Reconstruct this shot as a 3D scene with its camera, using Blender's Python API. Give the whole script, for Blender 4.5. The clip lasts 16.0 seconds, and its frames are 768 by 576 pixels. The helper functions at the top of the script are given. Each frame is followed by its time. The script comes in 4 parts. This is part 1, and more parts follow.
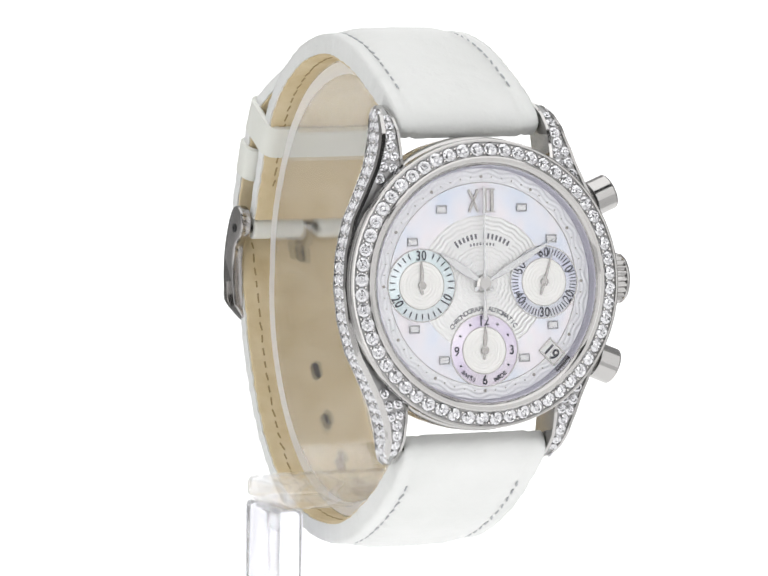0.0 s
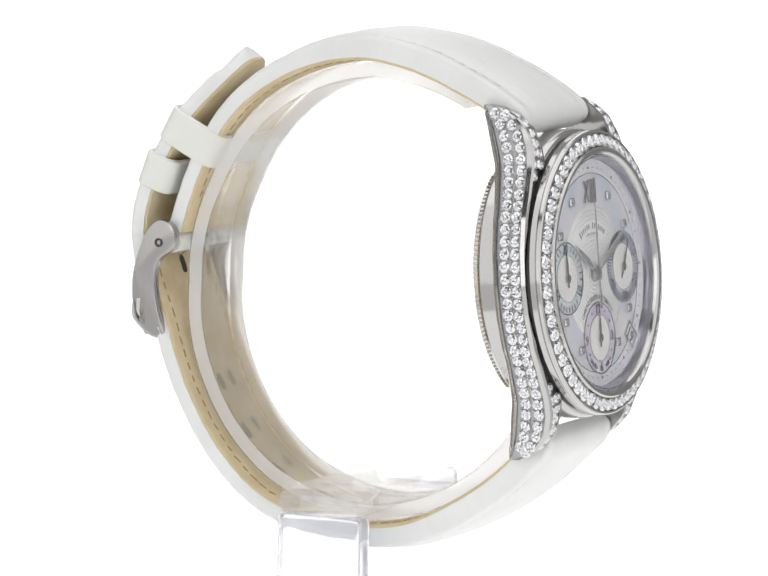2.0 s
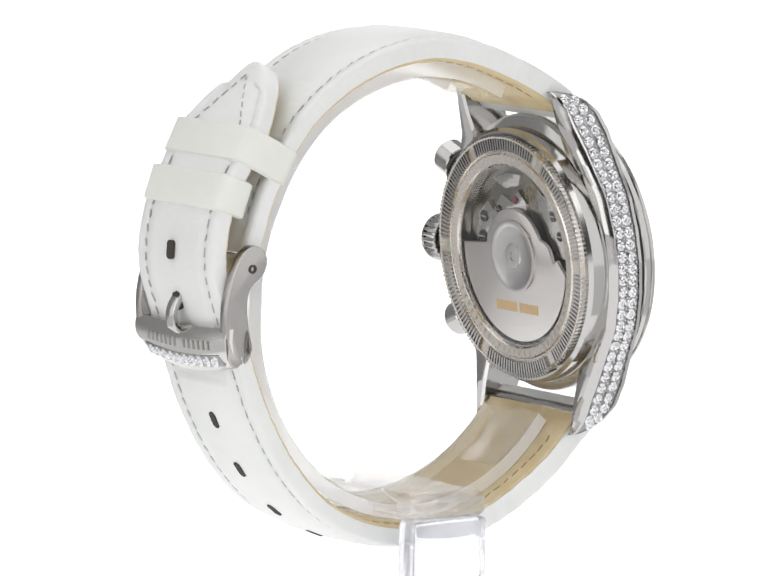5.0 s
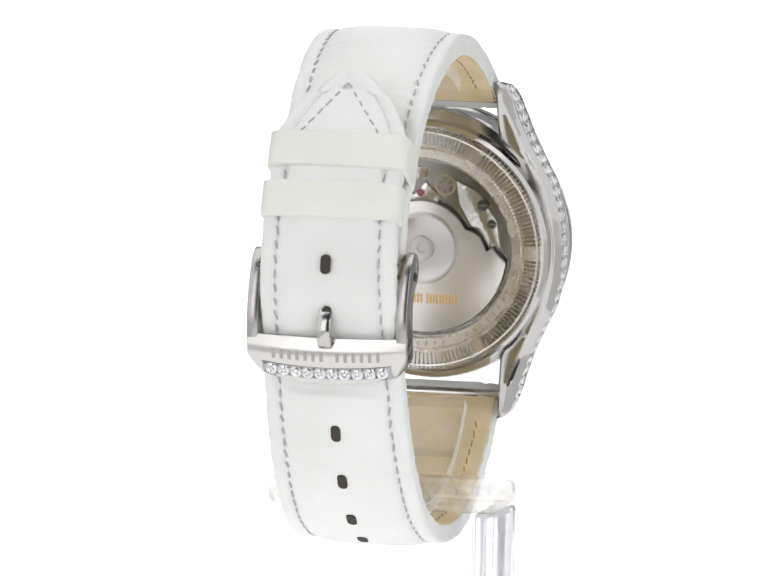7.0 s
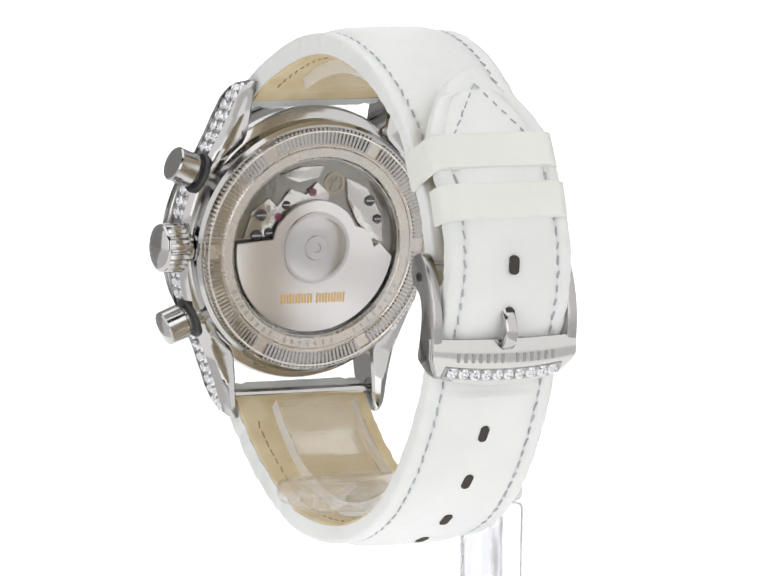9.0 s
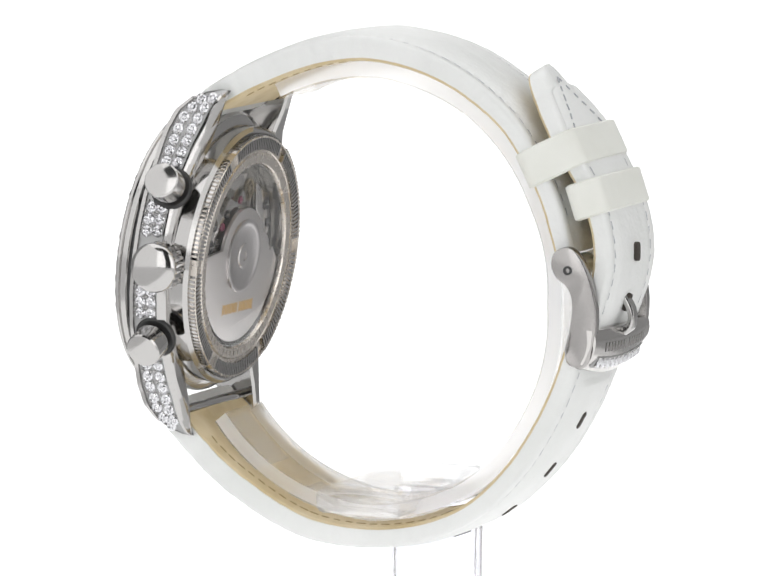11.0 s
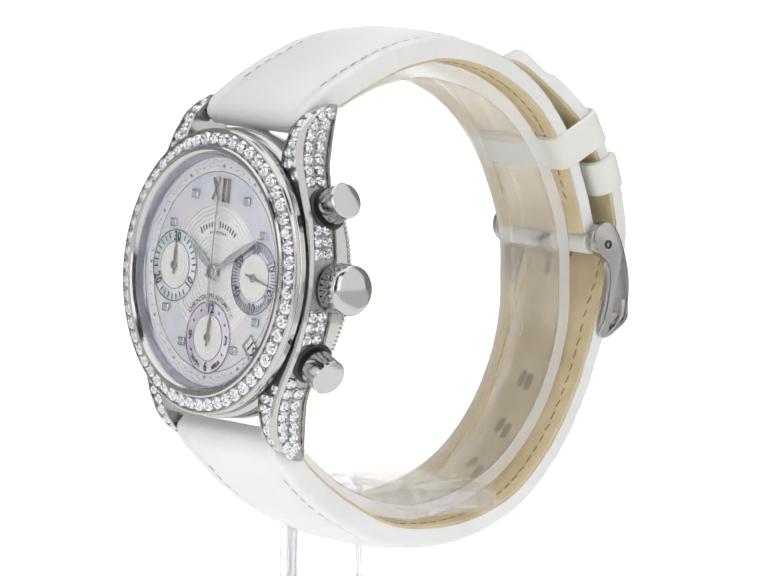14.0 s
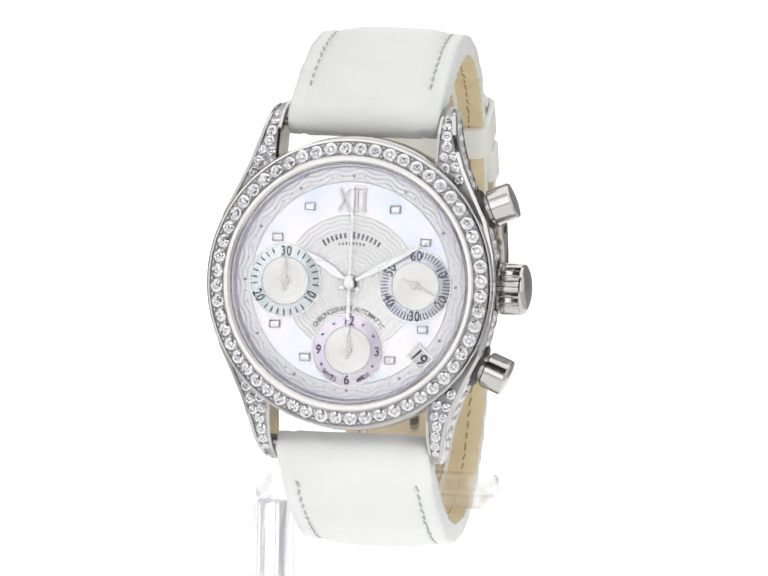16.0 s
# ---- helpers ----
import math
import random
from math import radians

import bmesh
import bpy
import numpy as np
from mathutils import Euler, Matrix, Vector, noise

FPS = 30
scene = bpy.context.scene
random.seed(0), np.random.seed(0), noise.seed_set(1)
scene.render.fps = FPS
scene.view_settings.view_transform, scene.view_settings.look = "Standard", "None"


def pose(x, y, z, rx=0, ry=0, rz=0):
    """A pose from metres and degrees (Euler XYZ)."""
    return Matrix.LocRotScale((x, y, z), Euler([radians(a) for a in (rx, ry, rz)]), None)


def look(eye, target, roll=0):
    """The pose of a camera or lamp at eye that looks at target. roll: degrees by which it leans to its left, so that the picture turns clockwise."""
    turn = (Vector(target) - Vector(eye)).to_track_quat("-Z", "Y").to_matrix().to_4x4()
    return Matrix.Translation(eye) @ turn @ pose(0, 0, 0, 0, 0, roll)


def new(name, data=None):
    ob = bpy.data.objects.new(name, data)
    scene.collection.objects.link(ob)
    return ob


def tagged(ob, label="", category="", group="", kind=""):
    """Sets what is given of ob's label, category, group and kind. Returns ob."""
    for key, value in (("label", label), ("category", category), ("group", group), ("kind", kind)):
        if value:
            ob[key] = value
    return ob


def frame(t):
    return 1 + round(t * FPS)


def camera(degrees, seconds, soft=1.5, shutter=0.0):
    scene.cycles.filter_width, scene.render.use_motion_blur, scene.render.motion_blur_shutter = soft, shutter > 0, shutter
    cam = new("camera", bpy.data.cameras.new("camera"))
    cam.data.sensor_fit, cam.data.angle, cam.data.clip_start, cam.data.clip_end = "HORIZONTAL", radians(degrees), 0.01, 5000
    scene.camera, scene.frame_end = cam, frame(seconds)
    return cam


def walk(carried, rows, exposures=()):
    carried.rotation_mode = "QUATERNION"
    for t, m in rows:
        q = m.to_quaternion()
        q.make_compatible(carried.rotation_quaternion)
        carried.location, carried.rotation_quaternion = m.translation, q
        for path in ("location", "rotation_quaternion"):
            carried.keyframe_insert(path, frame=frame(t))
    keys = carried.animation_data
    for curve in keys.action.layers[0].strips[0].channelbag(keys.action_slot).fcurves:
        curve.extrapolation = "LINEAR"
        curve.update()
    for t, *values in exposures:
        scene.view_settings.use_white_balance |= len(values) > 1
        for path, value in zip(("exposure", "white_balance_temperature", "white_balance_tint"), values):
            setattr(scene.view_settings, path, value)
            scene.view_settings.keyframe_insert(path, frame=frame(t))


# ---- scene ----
# ---- the camera: fixed on its tripod, 0.8 m from the turning axis ----
cam = camera(6.757, 16.0, soft=1.6)
CAM = look((-0.0006, -0.79414, 0.09526), (-0.0006, 0.0, 0.0), 1.01)
walk(cam, [(0.0, CAM), (16.0, CAM)])

# ---- light: a white photo tent, lit through its fabric ----
world = bpy.data.worlds.new("world")
scene.world = world
world.use_nodes = True
world.node_tree.nodes["Background"].inputs[0].default_value = (1, 1, 1, 1)
world.node_tree.nodes["Background"].inputs[1].default_value = 0.02
# DIM: faint glow of the rear floor, back and sides, standing in for shade
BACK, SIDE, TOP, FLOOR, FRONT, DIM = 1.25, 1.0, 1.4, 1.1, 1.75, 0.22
APRON = 0.6

MM = 0.001


# ---- materials ----
def material(name, color, rough=0.5, metal=0.0, **more):
    mat = bpy.data.materials.new(name)
    mat.use_nodes = True
    b = mat.node_tree.nodes["Principled BSDF"]
    b.inputs["Base Color"].default_value = (*color, 1)
    b.inputs["Roughness"].default_value = rough
    b.inputs["Metallic"].default_value = metal
    for key, value in more.items():
        b.inputs[key.replace("_", " ")].default_value = value
    return mat


def node(mat, kind, **inputs):
    n = mat.node_tree.nodes.new(kind)
    for key, value in inputs.items():
        n.inputs[key.replace("_", " ")].default_value = value
    return n


def link(mat, a, b):
    mat.node_tree.links.new(a, b)


def shaded(mat):
    return mat.node_tree.nodes["Principled BSDF"]


def grain(mat, scale, strength, distance=0.0001, detail=4, stretch=None, kind="ShaderNodeTexNoise"):
    """Fine relief at a real scale: scale is in cells per metre."""
    co = mat.node_tree.nodes.new("ShaderNodeTexCoord")
    mp = mat.node_tree.nodes.new("ShaderNodeMapping")
    mp.inputs["Scale"].default_value = stretch or (1, 1, 1)
    link(mat, co.outputs["Object"], mp.inputs["Vector"])
    n = node(mat, kind, Scale=scale)
    link(mat, mp.outputs["Vector"], n.inputs["Vector"])
    if kind == "ShaderNodeTexNoise":
        n.inputs["Detail"].default_value = detail
    bump = node(mat, "ShaderNodeBump", Strength=strength, Distance=distance)
    link(mat, n.outputs[0], bump.inputs["Height"])
    link(mat, bump.outputs["Normal"], shaded(mat).inputs["Normal"])
    return n


def swell(mat, scale, strength, distance):
    """A second, larger relief under the fine one."""
    co = mat.node_tree.nodes.new("ShaderNodeTexCoord")
    n = node(mat, "ShaderNodeTexNoise", Scale=scale, Detail=3)
    link(mat, co.outputs["Object"], n.inputs["Vector"])
    bump = node(mat, "ShaderNodeBump", Strength=strength, Distance=distance)
    link(mat, n.outputs[0], bump.inputs["Height"])
    first = shaded(mat).inputs["Normal"].links[0].from_node
    link(mat, bump.outputs["Normal"], first.inputs["Normal"])


def tint(mat, scale, stops, detail=3, socket="Base Color", stretch=None):
    """Colour that drifts between the stops with a noise of that scale."""
    co = mat.node_tree.nodes.new("ShaderNodeTexCoord")
    mp = mat.node_tree.nodes.new("ShaderNodeMapping")
    mp.inputs["Scale"].default_value = stretch or (1, 1, 1)
    link(mat, co.outputs["Object"], mp.inputs["Vector"])
    n = node(mat, "ShaderNodeTexNoise", Scale=scale, Detail=detail)
    link(mat, mp.outputs["Vector"], n.inputs["Vector"])
    ramp = mat.node_tree.nodes.new("ShaderNodeValToRGB")
    while len(ramp.color_ramp.elements) < len(stops):
        ramp.color_ramp.elements.new(0.5)
    for e, (pos, c) in zip(ramp.color_ramp.elements, stops):
        e.position, e.color = pos, (*c, 1)
    link(mat, n.outputs[0], ramp.inputs[0])
    link(mat, ramp.outputs[0], shaded(mat).inputs[socket])
    return ramp


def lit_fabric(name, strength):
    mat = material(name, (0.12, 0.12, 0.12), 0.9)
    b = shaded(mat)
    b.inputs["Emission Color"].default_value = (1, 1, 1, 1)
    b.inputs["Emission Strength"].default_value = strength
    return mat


def ring_relief(mat, pitch, petals, wobble, strength, distance=0.00006):
    """Engine-turned rings: concentric grooves that wave round the centre."""
    co = mat.node_tree.nodes.new("ShaderNodeTexCoord")
    sep = mat.node_tree.nodes.new("ShaderNodeSeparateXYZ")
    link(mat, co.outputs["Object"], sep.inputs[0])

    def calc(op, a, b=None):
        m = mat.node_tree.nodes.new("ShaderNodeMath")
        m.operation = op
        for i, v in enumerate((a, b)):
            if v is None:
                continue
            if isinstance(v, (int, float)):
                m.inputs[i].default_value = v
            else:
                link(mat, v, m.inputs[i])
        return m.outputs[0]
    x, y = sep.outputs[0], sep.outputs[1]
    r = calc("SQRT", calc("ADD", calc("MULTIPLY", x, x), calc("MULTIPLY", y, y)))
    ang = calc("ARCTAN2", y, x)
    wave = calc("MULTIPLY", calc("SINE", calc("MULTIPLY", ang, petals)), wobble)
    height = calc("SINE", calc("ADD", calc("MULTIPLY", r, 2 * math.pi / pitch), wave))
    bump = node(mat, "ShaderNodeBump", Strength=strength, Distance=distance)
    link(mat, height, bump.inputs["Height"])
    link(mat, bump.outputs["Normal"], shaded(mat).inputs["Normal"])
    return height


leather = material("white_leather", (0.755, 0.76, 0.745), 0.42)
tint(leather, 90, [(0.3, (0.72, 0.73, 0.715)), (0.7, (0.78, 0.785, 0.775))])
grain(leather, 2600, 0.3, 0.00006, kind="ShaderNodeTexVoronoi")
swell(leather, 260, 0.8, 0.00045)
loop_leather = material("ivory_leather", (0.8, 0.8, 0.74), 0.45)
tint(loop_leather, 120, [(0.3, (0.72, 0.725, 0.67)), (0.7, (0.77, 0.775, 0.73))])
grain(loop_leather, 2200, 0.2, 0.00005)
swell(loop_leather, 240, 0.4, 0.0003)
lining = material("tan_lining", (0.6, 0.47, 0.28), 0.75)
tint(lining, 260, [(0.25, (0.57, 0.45, 0.25)), (0.55, (0.66, 0.55, 0.35)), (0.8, (0.73, 0.63, 0.45))], detail=6)
grain(lining, 3000, 0.35, 0.00006)
swell(lining, 300, 0.4, 0.0003)
# near-black paint for the shade inside the strap's punched holes
hole_shade = material("shaded_hole_paint", (0.05, 0.042, 0.035), 0.9)
grain(hole_shade, 2500, 0.4)
thread = material("grey_thread", (0.42, 0.43, 0.45), 0.8)
grain(thread, 4000, 0.5)

tan_thread = material("brown_thread", (0.34, 0.25, 0.12), 0.8)
grain(tan_thread, 4000, 0.5)

steel = material("polished_steel", (0.52, 0.51, 0.5), 0.1, 1.0)
tint(steel, 300, [(0.3, (0.08, 0.08, 0.08)), (0.75, (0.2, 0.2, 0.2))], socket="Roughness")
satin = material("satin_steel", (0.44, 0.425, 0.415), 0.22, 1.0)
grain(satin, 1500, 0.15, 0.00004, stretch=(1, 12, 1))
back_steel = material("caseback_steel", (0.66, 0.615, 0.565), 0.2, 1.0)
tint(back_steel, 500, [(0.3, (0.15, 0.15, 0.15)), (0.7, (0.36, 0.36, 0.36))], socket="Roughness", detail=6)
grain(back_steel, 2500, 0.08, 0.00003)
# dark steel of screws, collars and pin ends; also paints the bezel gap's shade
shadow_gap = material("dark_steel_and_gap_shade", (0.08, 0.08, 0.08), 0.5, 1.0)
grain(shadow_gap, 1500, 0.2)
rotor_steel = material("rotor_steel", (0.75, 0.72, 0.71), 0.32, 1.0)
grain(rotor_steel, 900, 0.2, 0.00004, stretch=(0.2, 6, 1))
plate_steel = material("plate_steel", (0.3, 0.285, 0.26), 0.16, 1.0)
grain(plate_steel, 1500, 0.4, 0.00004, kind="ShaderNodeTexVoronoi")
bridge_steel = material("bridge_steel", (0.6, 0.58, 0.56), 0.14, 1.0)
grain(bridge_steel, 1800, 0.5, 0.00004, kind="ShaderNodeTexVoronoi")
buckle_steel = material("buckle_steel", (0.6, 0.585, 0.57), 0.17, 1.0)
grain(buckle_steel, 1200, 0.15, 0.00004, stretch=(8, 1, 1))
buckle_mark = material("shallow_engraving", (0.38, 0.37, 0.36), 0.35, 1.0)
grain(buckle_mark, 3000, 0.3)
gold = material("gilt_brass", (0.42, 0.35, 0.24), 0.25, 1.0)
grain(gold, 2000, 0.15)
gilt_ink = material("gilt_engraving", (0.72, 0.48, 0.18), 0.4, 0.6)
grain(gilt_ink, 2000, 0.3)
ruby = material("ruby_jewel", (0.22, 0.05, 0.09), 0.1)
grain(ruby, 900, 0.1)
ink = material("black_print", (0.03, 0.03, 0.045), 0.5)
grain(ink, 3000, 0.1)
engraved = material("engraved_mark", (0.36, 0.34, 0.32), 0.5, 1.0)
grain(engraved, 3000, 0.3)



faint_mark = material("faint_engraving", (0.52, 0.485, 0.45), 0.35, 1.0)
grain(faint_mark, 3000, 0.3)
hub_steel = material("rotor_hub_steel", (0.56, 0.54, 0.54), 0.3, 1.0)
grain(hub_steel, 900, 0.2, 0.00004)


def see_through(mat, share, gloss=None):
    """Lets part of the light pass straight on; gloss: how strongly it mirrors at a low angle."""
    out = mat.node_tree.nodes["Material Output"]
    clear = mat.node_tree.nodes.new("ShaderNodeBsdfTransparent")
    mix = mat.node_tree.nodes.new("ShaderNodeMixShader")
    if gloss:
        top = node(mat, "ShaderNodeBsdfGlossy", Roughness=0.02)
        edge = node(mat, "ShaderNodeLayerWeight", Blend=0.5)
        steep = mat.node_tree.nodes.new("ShaderNodeMath")
        steep.operation = "POWER"
        steep.inputs[1].default_value = 4.0
        link(mat, edge.outputs["Facing"], steep.inputs[0])
        rise = mat.node_tree.nodes.new("ShaderNodeMath")
        rise.operation = "MULTIPLY_ADD"
        rise.inputs[1].default_value, rise.inputs[2].default_value = gloss, 0.02
        link(mat, steep.outputs[0], rise.inputs[0])
        link(mat, rise.outputs[0], mix.inputs[0])
        link(mat, clear.outputs[0], mix.inputs[1])
        link(mat, top.outputs[0], mix.inputs[2])
    else:
        mix.inputs[0].default_value = share
        link(mat, shaded(mat).outputs[0], mix.inputs[1])
        link(mat, clear.outputs[0], mix.inputs[2])
    link(mat, mix.outputs[0], out.inputs["Surface"])
    return mat


glass = see_through(material("sapphire_crystal", (1, 1, 1), 0.0), 0, 0.6)
acrylic = material("clear_acrylic", (0.985, 0.985, 1.0), 0.03, IOR=1.45, Transmission_Weight=0.93)
grain(acrylic, 140, 0.04, 0.00005)
see_through(acrylic, 0.62)
cut_edge = material("cut_acrylic_edge", (0.97, 0.97, 0.98), 0.3, IOR=1.3, Transmission_Weight=0.6)
grain(cut_edge, 600, 0.1, 0.00004)
thick_acrylic = material("thick_acrylic", (0.9, 0.9, 0.96), 0.02, IOR=1.49, Transmission_Weight=1.0)
grain(thick_acrylic, 90, 0.05, 0.00005)
see_through(thick_acrylic, 0.1)
diamond = material("brilliant_diamond", (0.76, 0.76, 0.78), 0.03, 0.6, IOR=2.3, Transmission_Weight=0.3)
grain(diamond, 900, 0.05, 0.00002)
# recess steel, darkened in its colour for the shade between the stones
seat = material("shaded_stone_seat", (0.4, 0.4, 0.4), 0.4, 1.0)
grain(seat, 3000, 0.3)


def pearl(name, stops, rough=0.22):
    mat = material(name, stops[0][1], rough, 0.3, Coat_Weight=0.5, Coat_Roughness=0.1)
    tint(mat, 230, stops, detail=5, stretch=(1, 0.6, 1))
    grain(mat, 700, 0.08, 0.00003)
    return mat


dial_pearl = pearl("mother_of_pearl", [(0.3, (0.62, 0.7, 0.85)), (0.45, (0.76, 0.78, 0.86)),
                                       (0.58, (0.85, 0.8, 0.84)), (0.72, (0.68, 0.79, 0.81))])
mint_pearl = pearl("mint_pearl", [(0.35, (0.68, 0.8, 0.82)), (0.65, (0.78, 0.82, 0.86))])
blue_pearl = pearl("blue_pearl", [(0.35, (0.66, 0.68, 0.84)), (0.65, (0.78, 0.8, 0.86))])
lilac_pearl = pearl("lilac_pearl", [(0.35, (0.7, 0.62, 0.8)), (0.65, (0.82, 0.76, 0.84))])
turned = material("engine_turned_silver", (0.87, 0.865, 0.86), 0.32, 0.3)
ring_relief(turned, 0.00052, 24, 0.9, 0.6, 0.00007)
turned_small = material("engine_turned_disc", (0.87, 0.86, 0.84), 0.32, 0.25)
ring_relief(turned_small, 0.0004, 12, 0.6, 0.4)
turned_edge = material("engine_turned_border", (0.84, 0.84, 0.87), 0.32, 0.3)
ring_relief(turned_edge, 0.00055, 24, 2.4, 0.6, 0.00007)
# steel with a lilac tint painted in for the dial's reflection
tinted_flange_steel = material("tinted_flange_steel", (0.5, 0.49, 0.56), 0.2, 1.0)
grain(tinted_flange_steel, 1500, 0.1)
pale_steel = material("bright_applied_steel", (0.62, 0.62, 0.63), 0.25, 0.9)
grain(pale_steel, 2500, 0.1)
pale_print = material("white_plaque", (0.82, 0.82, 0.82), 0.4)
grain(pale_print, 1500, 0.1)
soft_print = material("grey_print", (0.14, 0.14, 0.16), 0.5)
grain(soft_print, 3000, 0.1)

# ---- building blocks ----
PLACED = {}


def turn(ob):
    return PLACED.get(ob.name, Matrix.Identity(4))


def shift(x, y, z):
    return Matrix.Translation((x * MM, y * MM, z * MM))


def part(name, bm, mat, parent, label="", m=None, smooth=35):
    """One mesh under a thing or a part; bm in millimetres, m its pose in the thing's space."""
    bmesh.ops.scale(bm, vec=(MM, MM, MM), verts=bm.verts)
    bmesh.ops.recalc_face_normals(bm, faces=bm.faces)
    me = bpy.data.meshes.new(name)
    bm.to_mesh(me)
    bm.free()
    return part_of(name, me, mat, parent, label, m, smooth)


def part_of(name, me, mat, parent, label="", m=None, smooth=35):
    if not me.materials:
        me.materials.append(mat)
        if smooth:
            me.polygons.foreach_set("use_smooth", [True] * len(me.polygons))
            me.set_sharp_from_angle(angle=radians(smooth))
    ob = new(name, me)
    ob.parent = parent
    world_m = turn(parent) if m is None else m
    PLACED[ob.name] = world_m
    ob.matrix_basis = turn(parent).inverted() @ world_m
    return tagged(ob, label)


def thing(name, label, category):
    ob = new(name)
    ob.empty_display_size = 0.01
    return tagged(ob, label, category)


def box(x0, x1, y0, y1, z0, z1, bevel=0.0, segments=2):
    bm = bmesh.new()
    bmesh.ops.create_cube(bm, size=1)
    bmesh.ops.transform(bm, verts=bm.verts, matrix=Matrix.Translation(((x0 + x1) / 2, (y0 + y1) / 2, (z0 + z1) / 2))
                        @ Matrix.Diagonal((x1 - x0, y1 - y0, z1 - z0, 1)))
    if bevel:
        bmesh.ops.bevel(bm, geom=bm.edges[:], offset=bevel, segments=segments, profile=0.5, affect="EDGES")
    return bm


def lathe(profile, steps=96, a0=0.0, a1=360.0, closed=False):
    """Turns (radius, height) pairs round the z axis; closed joins the last pair to the first."""
    bm = bmesh.new()
    full = abs(a1 - a0) >= 360
    count = steps if full else steps + 1
    rings = []
    for r, z in profile:
        if r < 1e-6:
            rings.append([bm.verts.new((0, 0, z))] * count)
        else:
            rings.append([bm.verts.new((r * math.cos(radians(a0 + (a1 - a0) * k / steps)),
                                        r * math.sin(radians(a0 + (a1 - a0) * k / steps)), z)) for k in range(count)])
    pairs = list(zip(rings, rings[1:])) + ([(rings[-1], rings[0])] if closed else [])
    for p, q in pairs:
        for k in range(steps):
            j = (k + 1) % count
            vs = []
            for v in (p[k], p[j], q[j], q[k]):
                if v not in vs:
                    vs.append(v)
            if len(vs) > 2:
                bm.faces.new(vs)
    if not full and closed:
        bm.faces.new([r[0] for r in rings])
        bm.faces.new([r[-1] for r in rings][::-1])
    return bm


def extrude(outline, z0, z1, bevel=0.0, segments=2):
    """A flat outline of (x, y) pairs as a solid from z0 to z1."""
    bm = bmesh.new()
    f = bm.faces.new([bm.verts.new((x, y, z0)) for x, y in outline])
    out = bmesh.ops.extrude_face_region(bm, geom=[f])
    bmesh.ops.translate(bm, vec=(0, 0, z1 - z0), verts=[g for g in out["geom"] if isinstance(g, bmesh.types.BMVert)])
    if bevel:
        rim = [e for e in bm.edges if abs(e.verts[0].co.z - e.verts[1].co.z) < 1e-6]
        bmesh.ops.bevel(bm, geom=rim, offset=bevel, segments=segments, profile=0.5, affect="EDGES")
    return bm


def smooth_line(points, per=8, closed=False):
    """A Catmull-Rom curve through the points."""
    pts = [Vector(p) for p in points]
    n = len(pts)
    out = []
    for i in range(n if closed else n - 1):
        p1, p2 = pts[i], pts[(i + 1) % n]
        p0 = pts[i - 1] if closed or i else p1 * 2 - p2
        p3 = pts[(i + 2) % n] if closed or i + 2 < n else p2 * 2 - p1
        for k in range(per):
            t = k / per
            out.append(0.5 * ((2 * p1) + (p2 - p0) * t + (2 * p0 - 5 * p1 + 4 * p2 - p3) * t * t
                              + (3 * p1 - p0 - 3 * p2 + p3) * t ** 3))
    if not closed:
        out.append(pts[-1])
    return out


def table(x, rows):
    """Linear reading of a table of (x, y) pairs, the same on both sides of zero."""
    return float(np.interp(abs(x), [r[0] for r in rows], [r[1] for r in rows]))


def merge(bm, other):
    me = bpy.data.meshes.new("piece")
    other.to_mesh(me)
    other.free()
    bm.from_mesh(me)
    bpy.data.meshes.remove(me)


GLYPHS = {}


def glyph(char, size):
    """One character of the built-in font as a flat bmesh, centred, its height in millimetres."""
    if char not in GLYPHS:
        cu = bpy.data.curves.new("glyph", "FONT")
        cu.body, cu.size, cu.align_x, cu.resolution_u, cu.offset = char, 1.0, "CENTER", 3, 0.022
        ob = bpy.data.objects.new("glyph", cu)
        scene.collection.objects.link(ob)
        me = bpy.data.meshes.new_from_object(ob.evaluated_get(bpy.context.evaluated_depsgraph_get()))
        bpy.data.objects.remove(ob)
        bpy.data.curves.remove(cu)
        GLYPHS[char] = me
    bm = bmesh.new()
    bm.from_mesh(GLYPHS[char])
    bmesh.ops.scale(bm, vec=(size / 0.7, size / 0.7, 1), verts=bm.verts)
    bmesh.ops.translate(bm, vec=(0, -size / 2, 0), verts=bm.verts)
    return bm


def on_dial(bm, x, y, angle, height):
    bmesh.ops.transform(bm, verts=bm.verts, matrix=Matrix.Translation((x, y, height)) @ Matrix.Rotation(radians(angle), 4, "Z"))
    return bm


def word(bm, text, x, y, size, angle, height, pitch=0.72, narrow=1.0):
    """Characters side by side along a straight line."""
    c, s = math.cos(radians(angle)), math.sin(radians(angle))
    for i, ch in enumerate(text):
        d = (i - (len(text) - 1) / 2) * size * pitch
        g = glyph(ch, size)
        bmesh.ops.scale(g, vec=(narrow, 1, 1), verts=g.verts)
        merge(bm, on_dial(g, x + d * c, y + d * s, angle, height))


